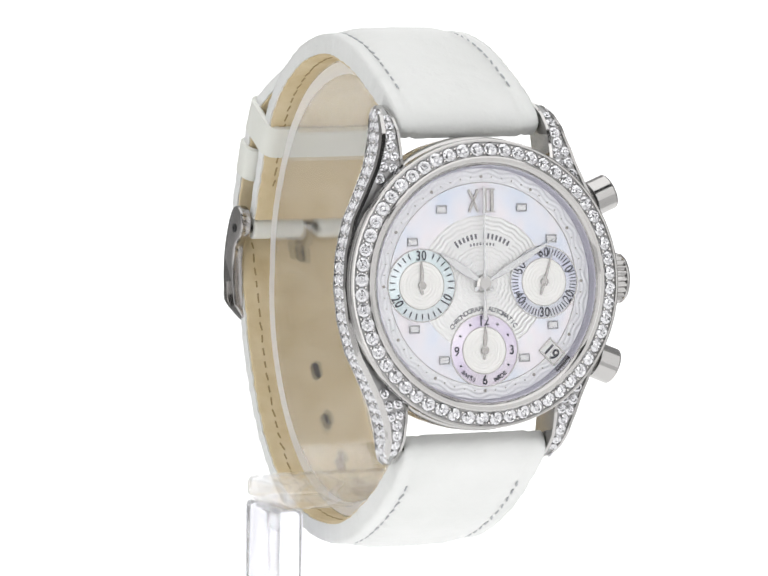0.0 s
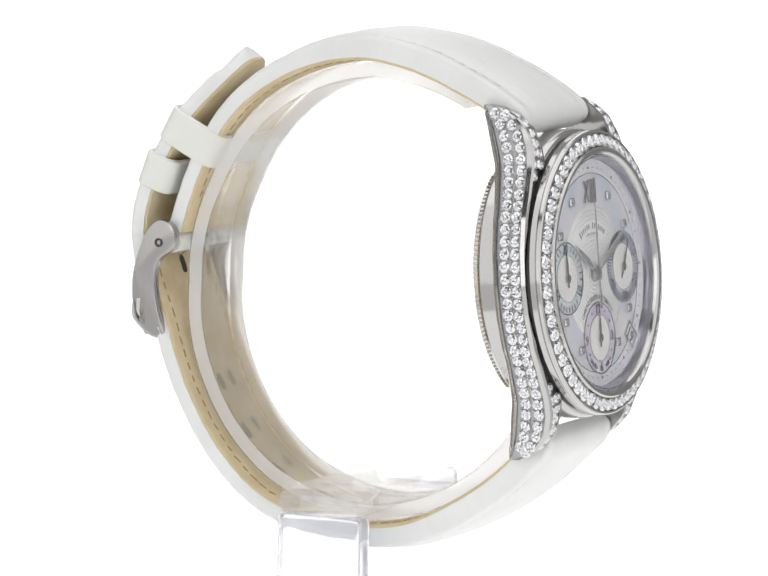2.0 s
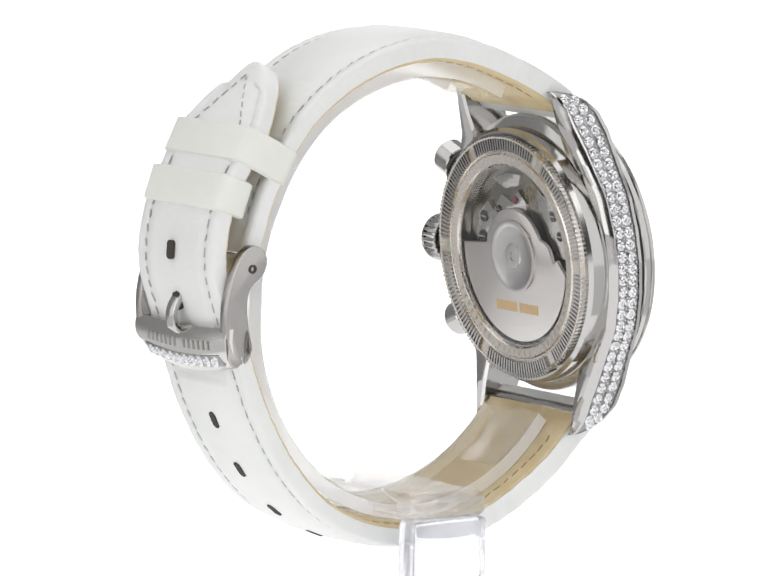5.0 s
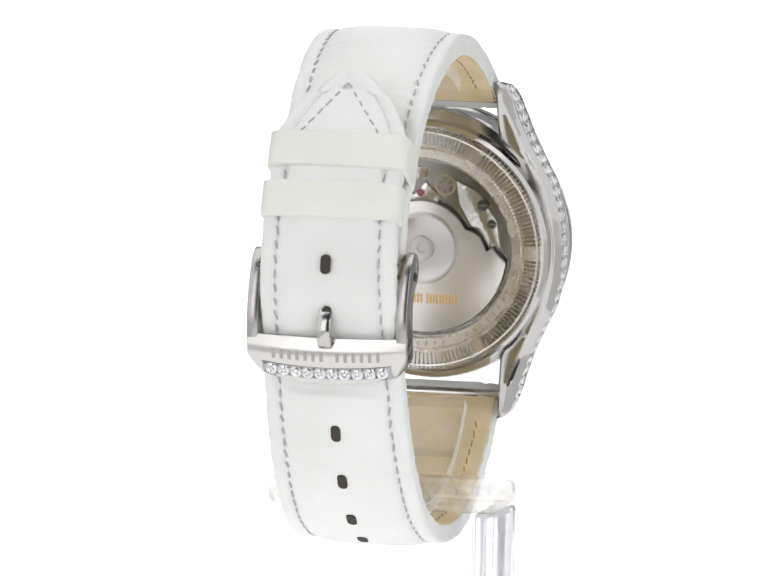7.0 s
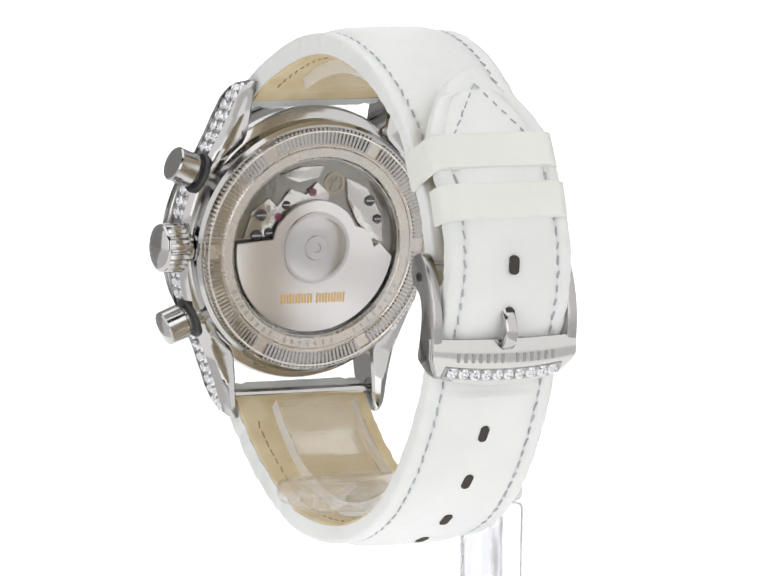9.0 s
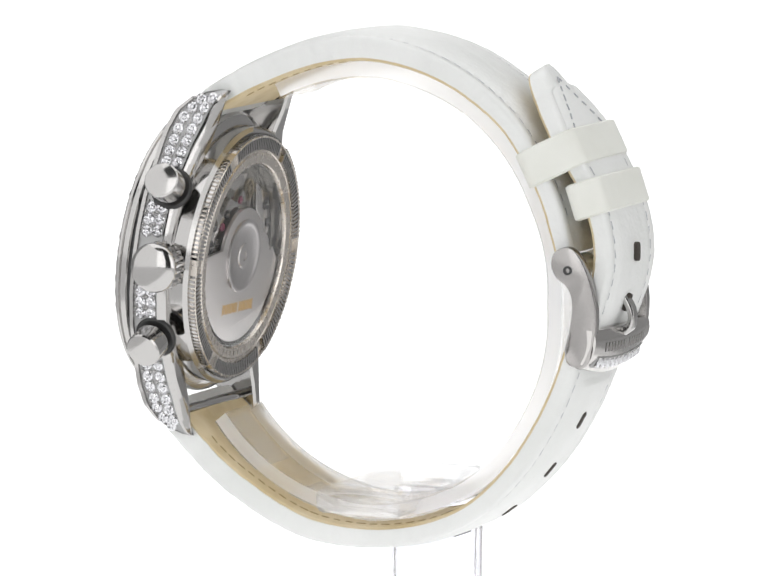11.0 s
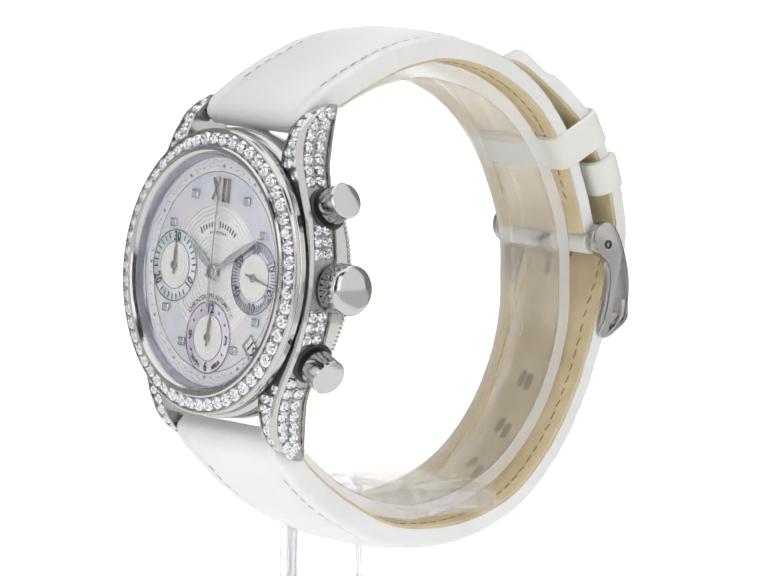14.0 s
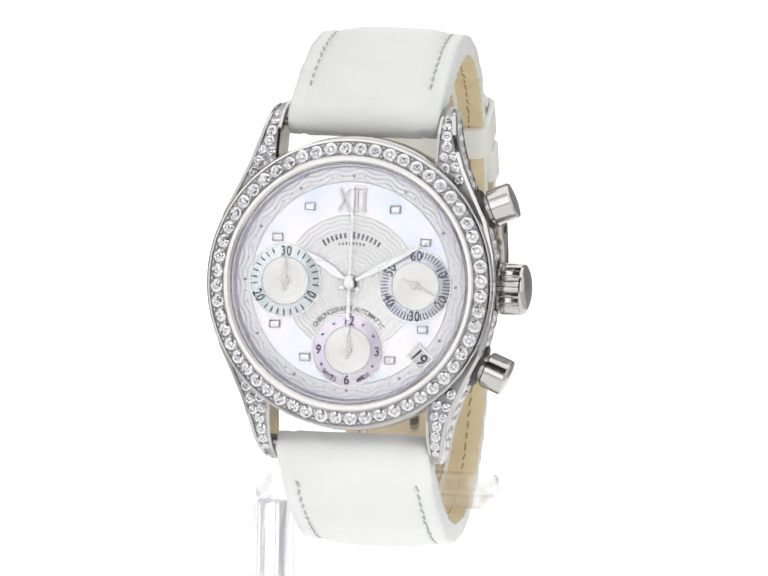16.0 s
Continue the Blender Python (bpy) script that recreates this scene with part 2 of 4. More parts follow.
def arc_word(bm, text, cx, cy, radius, middle, size, height, pitch=0.8, under=False):
    """Characters along an arc; middle is the arc's middle, in degrees from the x axis."""
    step = math.degrees(size * pitch / radius) * (1 if under else -1)
    for i, ch in enumerate(text):
        if ch == " ":
            continue
        a = middle + (i - (len(text) - 1) / 2) * step
        merge(bm, on_dial(glyph(ch, size), cx + radius * math.cos(radians(a)), cy + radius * math.sin(radians(a)),
                          a + (90 if under else -90), height))


def bar(bm, x, y, w, h, angle, height, thick=0.01):
    b = box(-w / 2, w / 2, -h / 2, h / 2, 0, thick)
    merge(bm, on_dial(b, x, y, angle, height))


def brilliant():
    """A round cut stone of 1 mm across: crown facets, girdle, and the star of the pavilion that shows inside the table."""
    bm = bmesh.new()

    def ring(r, z, o, n=8):
        return [bm.verts.new((r * math.cos(radians((k + o) * 360 / n)), r * math.sin(radians((k + o) * 360 / n)), z)) for k in range(n)]
    core, star, table_rim = ring(0.08, 0.14, 0.5), ring(0.18, 0.07, 0.0), ring(0.29, 0.16, 0.5)
    crown, girdle, foot = ring(0.42, 0.08, 0.0, 16), ring(0.5, 0.0, 0.5, 16), ring(0.5, -0.05, 0.5, 16)
    bm.faces.new(core)
    for k in range(8):
        j = (k + 1) % 8
        bm.faces.new((core[k], star[j], core[j]))
        bm.faces.new((core[k], star[k], star[j]))
        bm.faces.new((star[k], table_rim[k], star[j]))
        bm.faces.new((star[j], table_rim[k], table_rim[j]))
        a, b, c = 2 * k, 2 * k + 1, (2 * k + 2) % 16
        bm.faces.new((table_rim[k], crown[a], crown[b]))
        bm.faces.new((table_rim[k], crown[b], crown[c]))
        bm.faces.new((table_rim[k], crown[c], table_rim[j]))
    tip = bm.verts.new((0, 0, -0.4))
    for k in range(16):
        j = (k + 1) % 16
        bm.faces.new((crown[k], girdle[k], crown[j]))
        bm.faces.new((crown[j], girdle[k], girdle[j]))
        bm.faces.new((girdle[k], foot[k], foot[j], girdle[j]))
        bm.faces.new((foot[k], tip, foot[j]))
    bmesh.ops.recalc_face_normals(bm, faces=bm.faces)
    bmesh.ops.scale(bm, vec=(MM, MM, MM), verts=bm.verts)
    me = bpy.data.meshes.new("diamond")
    bm.to_mesh(me)
    bm.free()
    me.materials.append(diamond)
    return me


STONE = brilliant()


def frame_at(place, normal, along):
    """A pose (metres) whose z axis is the normal and whose x axis runs along."""
    z = Vector(normal).normalized()
    x = (Vector(along) - z * z.dot(Vector(along))).normalized()
    y = z.cross(x)
    m = Matrix((x, y, z)).transposed().to_4x4()
    m.translation = Vector(place) * MM
    return m


def stone(parent, m, size):
    return part_of("diamond", STONE, diamond, parent, m=m @ Matrix.Rotation(random.uniform(0, 0.7), 4, "Z")
                   @ Matrix.Rotation(random.gauss(0, 0.07), 4, "X") @ Matrix.Rotation(random.gauss(0, 0.07), 4, "Y") @ Matrix.Diagonal((size, size, size, 1)), smooth=0)


def bead(bm, place, r):
    bmesh.ops.create_icosphere(bm, subdivisions=1, radius=r, matrix=Matrix.Translation(place))


# ---- the photo tent ----
def tent():
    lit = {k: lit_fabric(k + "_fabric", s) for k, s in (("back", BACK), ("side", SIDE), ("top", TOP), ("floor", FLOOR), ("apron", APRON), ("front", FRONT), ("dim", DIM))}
    plain = material("black_cloth", (0.03, 0.03, 0.03), 0.9)
    tint(plain, 4, [(0.3, (0.02, 0.02, 0.02)), (0.7, (0.04, 0.04, 0.04))])
    # rear pieces reuse the lit fabric at a low glow, as if in shade
    walls = [("floor", (-900, 900, 150, 900, -95, -79), lit["dim"], "grey rear floor sheet, shaded by a fainter glow"),
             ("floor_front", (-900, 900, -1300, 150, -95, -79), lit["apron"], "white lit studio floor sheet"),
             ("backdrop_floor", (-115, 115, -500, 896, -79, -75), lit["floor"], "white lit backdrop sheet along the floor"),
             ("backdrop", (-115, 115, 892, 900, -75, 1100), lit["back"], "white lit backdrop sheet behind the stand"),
             ("wall_back", (-900, 900, 900, 920, -79, 1200), lit["dim"], "grey tent back, shaded by a fainter glow"),
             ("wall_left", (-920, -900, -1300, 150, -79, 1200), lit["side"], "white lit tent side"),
             ("wall_left_rear", (-920, -900, 150, 900, -79, 1200), lit["dim"], "rear of the tent side, shaded by a fainter glow"),
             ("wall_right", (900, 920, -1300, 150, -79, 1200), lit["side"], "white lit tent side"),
             ("wall_right_rear", (900, 920, 150, 900, -79, 1200), lit["dim"], "rear of the tent side, shaded by a fainter glow"),
             ("wall_front", (-900, 900, -1320, -1300, -75, 1200), plain, "black cloth tent front round the camera"),
             ("softbox_left", (-880, -330, -1296, -1270, -60, 1190), lit["front"], "white lit softbox panel"),
             ("softbox_right", (330, 880, -1296, -1270, -60, 1190), lit["front"], "white lit softbox panel"),
             ("ceiling", (-900, 900, -1300, 900, 1200, 1220), plain, "black cloth tent roof"),
             ("softbox_top", (-880, 880, -650, 880, 1170, 1196), lit["top"], "white lit softbox panel overhead")]
    for name, b, mat, label in walls:
        bm = box(*b)
        bmesh.ops.scale(bm, vec=(MM, MM, MM), verts=bm.verts)
        me = bpy.data.meshes.new(name)
        bm.to_mesh(me)
        bm.free()
        me.materials.append(mat)
        tagged(new(name, me), label, "studio tent", kind="structure")


tent()


# ---- the acrylic stand ----
# outer radius of the cuff round its turn, in degrees from the back
CUFF = [(-140, 27.0), (-120, 27.6), (-90, 28.2), (-60, 27.6), (-30, 26.1), (0, 24.9), (30, 25.5), (60, 27.3), (90, 28.5), (118, 28.5)]


def make_stand():
    stand = thing("watch_stand", "clear acrylic watch stand with an open cuff on a stem", "display stand")
    bm = box(-15.8, 13.3, -4.1, 7.2, -26.5, -23.3, 1.1, 4)
    part("crossbar", bm, acrylic, stand)
    bm = box(-15.8, -12.5, -4.1, 7.2, -75.0, -26.5, 0.7, 3)
    part("stem", bm, thick_acrylic, stand)
    # cuff: an open ring round the x axis
    bm = bmesh.new()
    steps, rows = 72, []
    for k in range(steps + 1):
        a = radians(118 - (118 + 140) * k / steps)
        r = float(np.interp(math.degrees(a), [c[0] for c in CUFF], [c[1] for c in CUFF]))
        out, inn = (r * math.cos(a), r * math.sin(a)), ((r - 2.2) * math.cos(a), (r - 2.2) * math.sin(a))
        ring = []
        for x, f in ((-5.6, 0.12), (-5.4, 0.0), (5.4, 0.0), (5.6, 0.12), (5.6, 0.88), (5.4, 1.0), (-5.4, 1.0), (-5.6, 0.88)):
            ring.append(bm.verts.new((x, out[0] + (inn[0] - out[0]) * f, out[1] + (inn[1] - out[1]) * f)))
        rows.append(ring)
    for p, q in zip(rows, rows[1:]):
        for i in range(8):
            f = bm.faces.new((p[i], p[(i + 1) % 8], q[(i + 1) % 8], q[i]))
            f.material_index = 1 if i in (3, 7) else 0
    bm.faces.new(rows[0])
    bm.faces.new(rows[-1][::-1])
    cuff = part("cuff", bm, acrylic, stand)
    cuff.data.materials.append(cut_edge)
    for ob in stand.children:
        ob.visible_shadow = False
    return stand


# ---- the wristwatch ----
LEAN = radians(5.8)
CASE = Matrix.Translation((0.00010, -0.0281, 0.0038)) @ Matrix.Rotation(radians(-1.5), 4, "Z") @ Matrix(
    ((1, 0, 0, 0), (0, math.sin(LEAN), -math.cos(LEAN), 0), (0, math.cos(LEAN), math.sin(LEAN), 0), (0, 0, 0, 1)))
DIAL = CASE @ shift(0, 0, -0.65)
OUTER = [(0, 17.25), (4, 16.9), (8, 15.9), (11, 14.4), (14, 13.0), (17, 12.0), (19.8, 11.35), (20.8, 10.95), (21.3, 10.5), (21.5, 10.1)]
RIDGE = [(0, -1.6), (10, -1.6), (14, -1.65), (16, -1.85), (18.4, -2.7), (20, -4.3), (21, -6.2), (21.5, -7.8)]
HEEL = [(0, -6.2), (9, -6.3), (14.3, -7.0), (17.3, -7.9), (20, -8.5), (21.5, -8.9)]
INNER = [(0, 12.0), (10.6, 12.0), (11.6, 11.5), (13.2, 9.9), (14.2, 9.5), (22, 9.5)]


def make_flank(watch, side):
    """One side of the case with its two lugs, and the stones set in it."""
    bm = bmesh.new()
    rows = []
    for k in range(89):
        v = -21.5 + 43.0 * k / 88
        xo, xi, f, b = table(v, OUTER), table(v, INNER), table(v, RIDGE), table(v, HEEL)
        d = f - b
        deep = 0.22 if abs(v) < 20.6 else 0.0
        sec = [(xi, f), (xi + 0.35, f + 0.08), (xi + 0.4, f - deep), (xo - 0.5, f - deep), (xo - 0.42, f + 0.1),
               (xo, f - 0.05), (xo + 0.12, f - 0.12 * d), (xo - deep, f - 0.13 * d), (xo - deep, f - 0.8 * d),
               (xo + 0.1, f - 0.81 * d), (xo - 0.1, f - 0.9 * d), (xo - 0.7, b), ((xo + xi) / 2, b - 0.18), (xi + 0.3, b - 0.02), (xi, b + 0.3)]
        rows.append([bm.verts.new((side * x, v, w)) for x, w in sec])
    n = len(rows[0])
    for p, q in zip(rows, rows[1:]):
        for i in range(n):
            f = bm.faces.new((p[i], p[(i + 1) % n], q[(i + 1) % n], q[i]))
            f.material_index = 1 if i in (2, 7) else 0
    bm.faces.new(rows[0])
    bm.faces.new(rows[-1][::-1])
    flank = part("case_flank", bm, steel, watch, "polished steel case side and lugs paved with diamonds", CASE, smooth=28)
    flank.data.materials.append(seat)

    beads = bmesh.new()

    def spot(v, h):
        f, b = table(v, RIDGE), table(v, HEEL)
        return Vector((side * (table(v, OUTER) - 0.12), v, f + (b - f) * h))

    for row, h in enumerate((0.3, 0.61)):
        v = -20.6 + 0.75 * (row % 2)
        while v < 20.8:
            p, q = spot(v, h), spot(v + 0.05, h)
            clear = side < 0 or (abs(v) > 3.0 and abs(abs(v) - 9.6) > 2.3)
            if clear:
                t = (q - p).normalized()
                across = (spot(v, h + 0.1) - spot(v, h)).normalized()
                nrm = t.cross(across)
                if nrm.x * side < 0:
                    nrm = -nrm
                stone(flank, CASE @ frame_at(p, nrm, t), 1.5)
                for e in (-0.55, 0.55):
                    bead(beads, spot(v + 0.74 * t.y, h) + across * e + nrm * 0.02, 0.19)
            v += 1.49 * max(0.3, (q - p).normalized().y)
    # the strips on the front of the lugs
    for end in (-1, 1):
        v = 11.0
        while v < 20.8:
            xi, xo = max(9.5, math.sqrt(max(0.0, 17.2 ** 2 - v * v)) - 0.3) + 0.4, table(v, OUTER) - 0.45
            wide = xo - xi
            if wide < 0.7:
                v += 0.4
                continue
            number = max(1, round(wide / 1.2))
            size = min(1.45, 1.12 * wide / number)
            cols = [xi + wide * (i + 0.5) / number for i in range(number)]
            slope = (table(v + 0.05, RIDGE) - table(v - 0.05, RIDGE)) / 0.1
            t = Vector((0, end, slope * 1.0)).normalized()
            nrm = Vector((0, -end * slope, 1)).normalized()
            for i, x in enumerate(cols):
                if math.hypot(x, v) > 17.6:
                    stone(flank, CASE @ frame_at((side * x, end * (v + 0.2 * i), table(v + 0.2 * i, RIDGE) - 0.1), nrm, t), size)
                    bead(beads, (side * (x + 0.5), end * (v + 0.65), table(v + 0.65, RIDGE) - 0.12), 0.13)
            v += 1.3 / math.hypot(1, slope)
    tagged(part("bead_setting", beads, steel, flank, "tiny steel beads that hold the stones"), kind="stuff")
    return flank


def make_case(watch):
    # ring added in the gap under the bezel, dark to stand for its shade
    part("gap_ring", lathe([(15.0, -1.1), (16.85, -1.1), (16.85, -1.8), (15.0, -1.8)], 96, closed=True), shadow_gap, watch, "dark ring standing in for the shaded gap under the bezel", CASE)
    bm = lathe([(15.5, -1.75), (16.5, -1.8), (16.5, -1.95), (16.75, -2.1), (16.95, -2.4), (16.95, -5.4), (16.7, -5.9), (16.3, -6.3),
                (16.1, -6.35), (16.1, -8.2), (15.7, -8.7), (15.2, -8.75), (11.3, -8.8), (11.3, -6.9), (0, -6.9)], 128)
    bmesh.ops.scale(bm, vec=(1.0, 1.035, 1.0), verts=[v for v in bm.verts if -6.2 < v.co.z < -1.9])
    part("case_body", bm, steel, watch, "polished steel case middle", CASE)
    for side in (-1, 1):
        make_flank(watch, side)
    # bezel with its ring of stones
    bm = lathe([(14.32, -0.3), (14.1, 0.62), (14.3, 0.95), (14.6, 1.2), (15.0, 1.22), (15.2, 1.02), (15.25, 0.72), (16.85, 0.2),
                (16.9, 0.42), (17.1, 0.4), (17.25, 0.25), (17.3, -0.1), (17.1, -0.22), (17.25, -0.35), (17.25, -1.0), (17.05, -1.15), (14.32, -1.15)],
               144, closed=True)
    for f in bm.faces:
        c = f.calc_center_median()
        if 15.26 < math.hypot(c.x, c.y) < 16.84 and c.z > 0:
            f.material_index = 1
    bezel = part("bezel", bm, steel, watch, "polished steel bezel ring set with diamonds", CASE, smooth=30)
    bezel.data.materials.append(seat)
    beads = bmesh.new()
    count = 56
    for k in range(count):
        a = 2 * math.pi * (k + 0.5) / count
        c, s = math.cos(a), math.sin(a)
        nrm = Vector((c * 0.32, s * 0.32, 0.95))
        stone(bezel, CASE @ frame_at((16.05 * c, 16.05 * s, 0.58), nrm, (-s, c, 0)), 1.78)
        for r, z in ((15.55, 0.74), (16.55, 0.44)):
            b = a + math.pi / count
            bead(beads, (r * math.cos(b), r * math.sin(b), z), 0.21)
    tagged(part("bead_setting", beads, steel, bezel, "tiny steel beads that hold the stones"), kind="stuff")
    # crystal
    crystal = part("crystal", lathe([(0, 1.35), (7, 1.3), (12, 1.18), (14.1, 0.98), (14.12, 0.7), (12, 0.82), (7, 0.9), (0, 0.92)], 96),
                   glass, watch, "clear domed sapphire crystal", CASE)
    crystal.visible_shadow = False
    # crown
    teeth = []
    for k in range(144):
        r = 2.95 + 0.13 * math.cos(radians(k * 60))
        teeth.append((r * math.cos(radians(k * 2.5)), r * math.sin(radians(k * 2.5))))
    spin = CASE @ shift(0, 0, -5.9) @ Matrix.Rotation(radians(90), 4, "Y")
    crown = part("crown", lathe([(0, 16.2), (1.8, 16.2), (1.8, 17.2), (2.9, 17.2), (2.9, 17.5)], 48), steel, watch,
                 "fluted steel winding crown with a domed cap", spin)
    part("grip", extrude(teeth, 17.3, 19.9, 0.12), steel, crown)
    part("cap", lathe([(2.9, 19.8), (3.02, 19.9), (3.0, 20.1), (2.85, 20.3), (2.2, 20.62), (1.4, 20.82), (0.7, 20.92), (0, 20.95)], 64), steel, crown)
    # chronograph pushers
    for end in (-1, 1):
        m = CASE @ shift(13.6, end * 8.6, -5.0) @ Matrix.Rotation(radians(end * 22), 4, "Z") @ Matrix.Rotation(radians(90), 4, "Y")
        pusher = part("pusher", lathe([(0, 0), (1.7, 0), (1.7, 3.3), (0, 3.3)], 40), satin, watch, "steel chronograph pusher", m)
        part("collar", lathe([(1.75, 1.4), (2.65, 1.4), (2.65, 1.75), (2.45, 2.0), (1.75, 2.0)], 40), shadow_gap, pusher, "dark collar ring")
        part("button", lathe([(0, 2.6), (2.05, 2.6), (2.2, 2.75), (2.2, 5.2), (2.05, 5.4), (1.2, 5.55), (0, 5.62)], 48), steel, pusher)


def make_back(watch):
    bm = lathe([(15.2, -8.75), (15.2, -10.05), (15.1, -10.2), (14.9, -10.15), (14.85, -9.8), (13.3, -9.85), (13.2, -9.75), (13.0, -9.75), (12.8, -9.95), (11.7, -9.9),
                (11.45, -9.6), (11.35, -8.8)], 128, closed=True)
    back = part("caseback", bm, back_steel, watch, "satin steel caseback ring with a coin edge", CASE @ shift(0, 0, 0.7))
    ridges = bmesh.new()
    for k in range(168):
        if k % 28 in (0, 1, 27):
            continue
        a = radians(k * 360 / 168)
        b = box(13.4, 14.95, -0.15, 0.15, -10.14, -9.8)
        merge(b, box(14.95, 15.42, -0.15, 0.15, -10.12, -9.25))
        bmesh.ops.transform(b, verts=b.verts, matrix=Matrix.Rotation(a, 4, "Z"))
        merge(ridges, b)
    tagged(part("coin_edge", ridges, steel, back, "fine radial steel ridges", smooth=0), kind="stuff")
    # unreadable engraving on the lower part of the ring
    marks = bmesh.new()
    for k in range(26):
        if k in (8, 9, 17):
            continue
        a = radians(205 + k * 5.2)
        bar(marks, 12.25 * math.cos(a), 12.25 * math.sin(a), 0.62, 0.3, math.degrees(a), -9.96, 0.02)
    part("engraving", marks, faint_mark, back, "faint engraved marks round the ring", smooth=0)
    window = part("back_crystal", lathe([(0, -9.3), (11.35, -9.3), (11.4, -9.45), (11.1, -9.6), (0, -9.6)], 96), glass, watch,
                  "clear glass window over the movement", CASE @ shift(0, 0, 0.4))
    window.visible_shadow = False
    # movement, seen from behind: x runs to the watch's other side
    REAR = CASE @ shift(0, 0, -7.0) @ Matrix.Rotation(radians(180), 4, "Y")
    plate = part("movement_plate", lathe([(11.2, -0.1), (11.2, 0.25), (10.9, 0.3), (0, 0.3)], 96), plate_steel, watch,
                 "grey movement plate", CASE @ shift(0, 0, -7.0) @ Matrix.Rotation(radians(180), 4, "Y"))
    left = [(-9.6, 1.2), (-8.6, 4.6), (-6.4, 6.3), (-5.2, 5.2), (-3.4, 7.4), (-1.2, 6.6), (0.2, 8.2), (2.0, 6.6), (1.5, 4.4), (-3.6, 3.0), (-6.0, 1.0)]
    right = [(4.2, 8.6), (7.2, 7.2), (9.4, 3.6), (9.8, 0.2), (8.0, 0.6), (6.0, 3.0), (4.6, 5.6)]
    top = [(-5.0, 9.2), (-2.0, 10.2), (1.0, 10.2), (0.4, 8.8), (-2.4, 8.2)]
    for outline in (left, right, top):
        part("bridge", extrude(outline, 0.3, 0.75, 0.08), bridge_steel, plate, "grained steel movement bridge", REAR)
    for x, y, r in ((-7.4, 4.2, 0.75), (-7.9, 1.6, 0.8), (-6.2, 1.9, 0.6), (7.6, 5.6, 0.7), (8.8, 3.2, 0.6), (-4.0, 5.4, 0.55)):
        screw = part("screw", lathe([(0, 0.95), (r * 0.8, 0.95), (r, 0.85), (r, 0.6)], 24), shadow_gap, plate, "dark blued screw", REAR @ shift(x, y, 0))
        part("slot", box(-r * 0.8, r * 0.8, -0.08, 0.08, 0.94, 0.98), steel, screw, smooth=0)
    for x, y in ((-0.4, 6.9), (-5.0, 3.9)):
        part("jewel", lathe([(0, 0.92), (0.4, 0.95), (0.5, 0.85), (0.5, 0.7)], 20), ruby, plate, "pink ruby bearing", REAR @ shift(x, y, 0))
    wheel = lathe([(1.1, 0.32), (1.4, 0.32), (1.4, 0.44), (1.1, 0.44)], 40, closed=True)
    for k in range(3):
        b = box(-1.2, 1.2, -0.09, 0.09, 0.32, 0.44)
        bmesh.ops.transform(b, verts=b.verts, matrix=Matrix.Rotation(radians(60 * k), 4, "Z"))
        merge(wheel, b)
    part("balance_wheel", wheel, gold, plate, "gilt balance wheel", REAR @ shift(2.7, 7.9, 0))
    # winding rotor
    outline = [(10.85 * math.cos(radians(a)), 10.85 * math.sin(radians(a))) for a in range(176, 356, 4)]
    outline += [(9.6, -0.4), (9.0, 0.3), (8.2, -0.2), (7.4, 1.6), (6.6, 2.2)]
    outline += [(6.0 * math.cos(radians(a)), 6.0 * math.sin(radians(a))) for a in range(25, 170, 8)]
    rotor = part("rotor", extrude(outline, 1.2, 1.7, 0.08), rotor_steel, watch, "half-round steel winding rotor", REAR)
    part("hub", lathe([(4.6, 1.7), (4.6, 2.0), (4.3, 2.08), (3.9, 1.95), (3.7, 1.85), (1.6, 1.85), (1.5, 1.98), (1.1, 2.02), (0.6, 2.0), (0.55, 1.85), (0, 1.85)], 64),
         hub_steel, rotor, "ringed rotor hub")
    marks = bmesh.new()
    for k in range(22):
        if k != 11:
            bar(marks, -4.3 + k * 0.41, -6.5, 0.27, 1.15 if k % 3 else 1.35, 0, 1.7, 0.03)
    part("rotor_mark", marks, gilt_ink, rotor, "gilt line of unreadable writing", smooth=0)


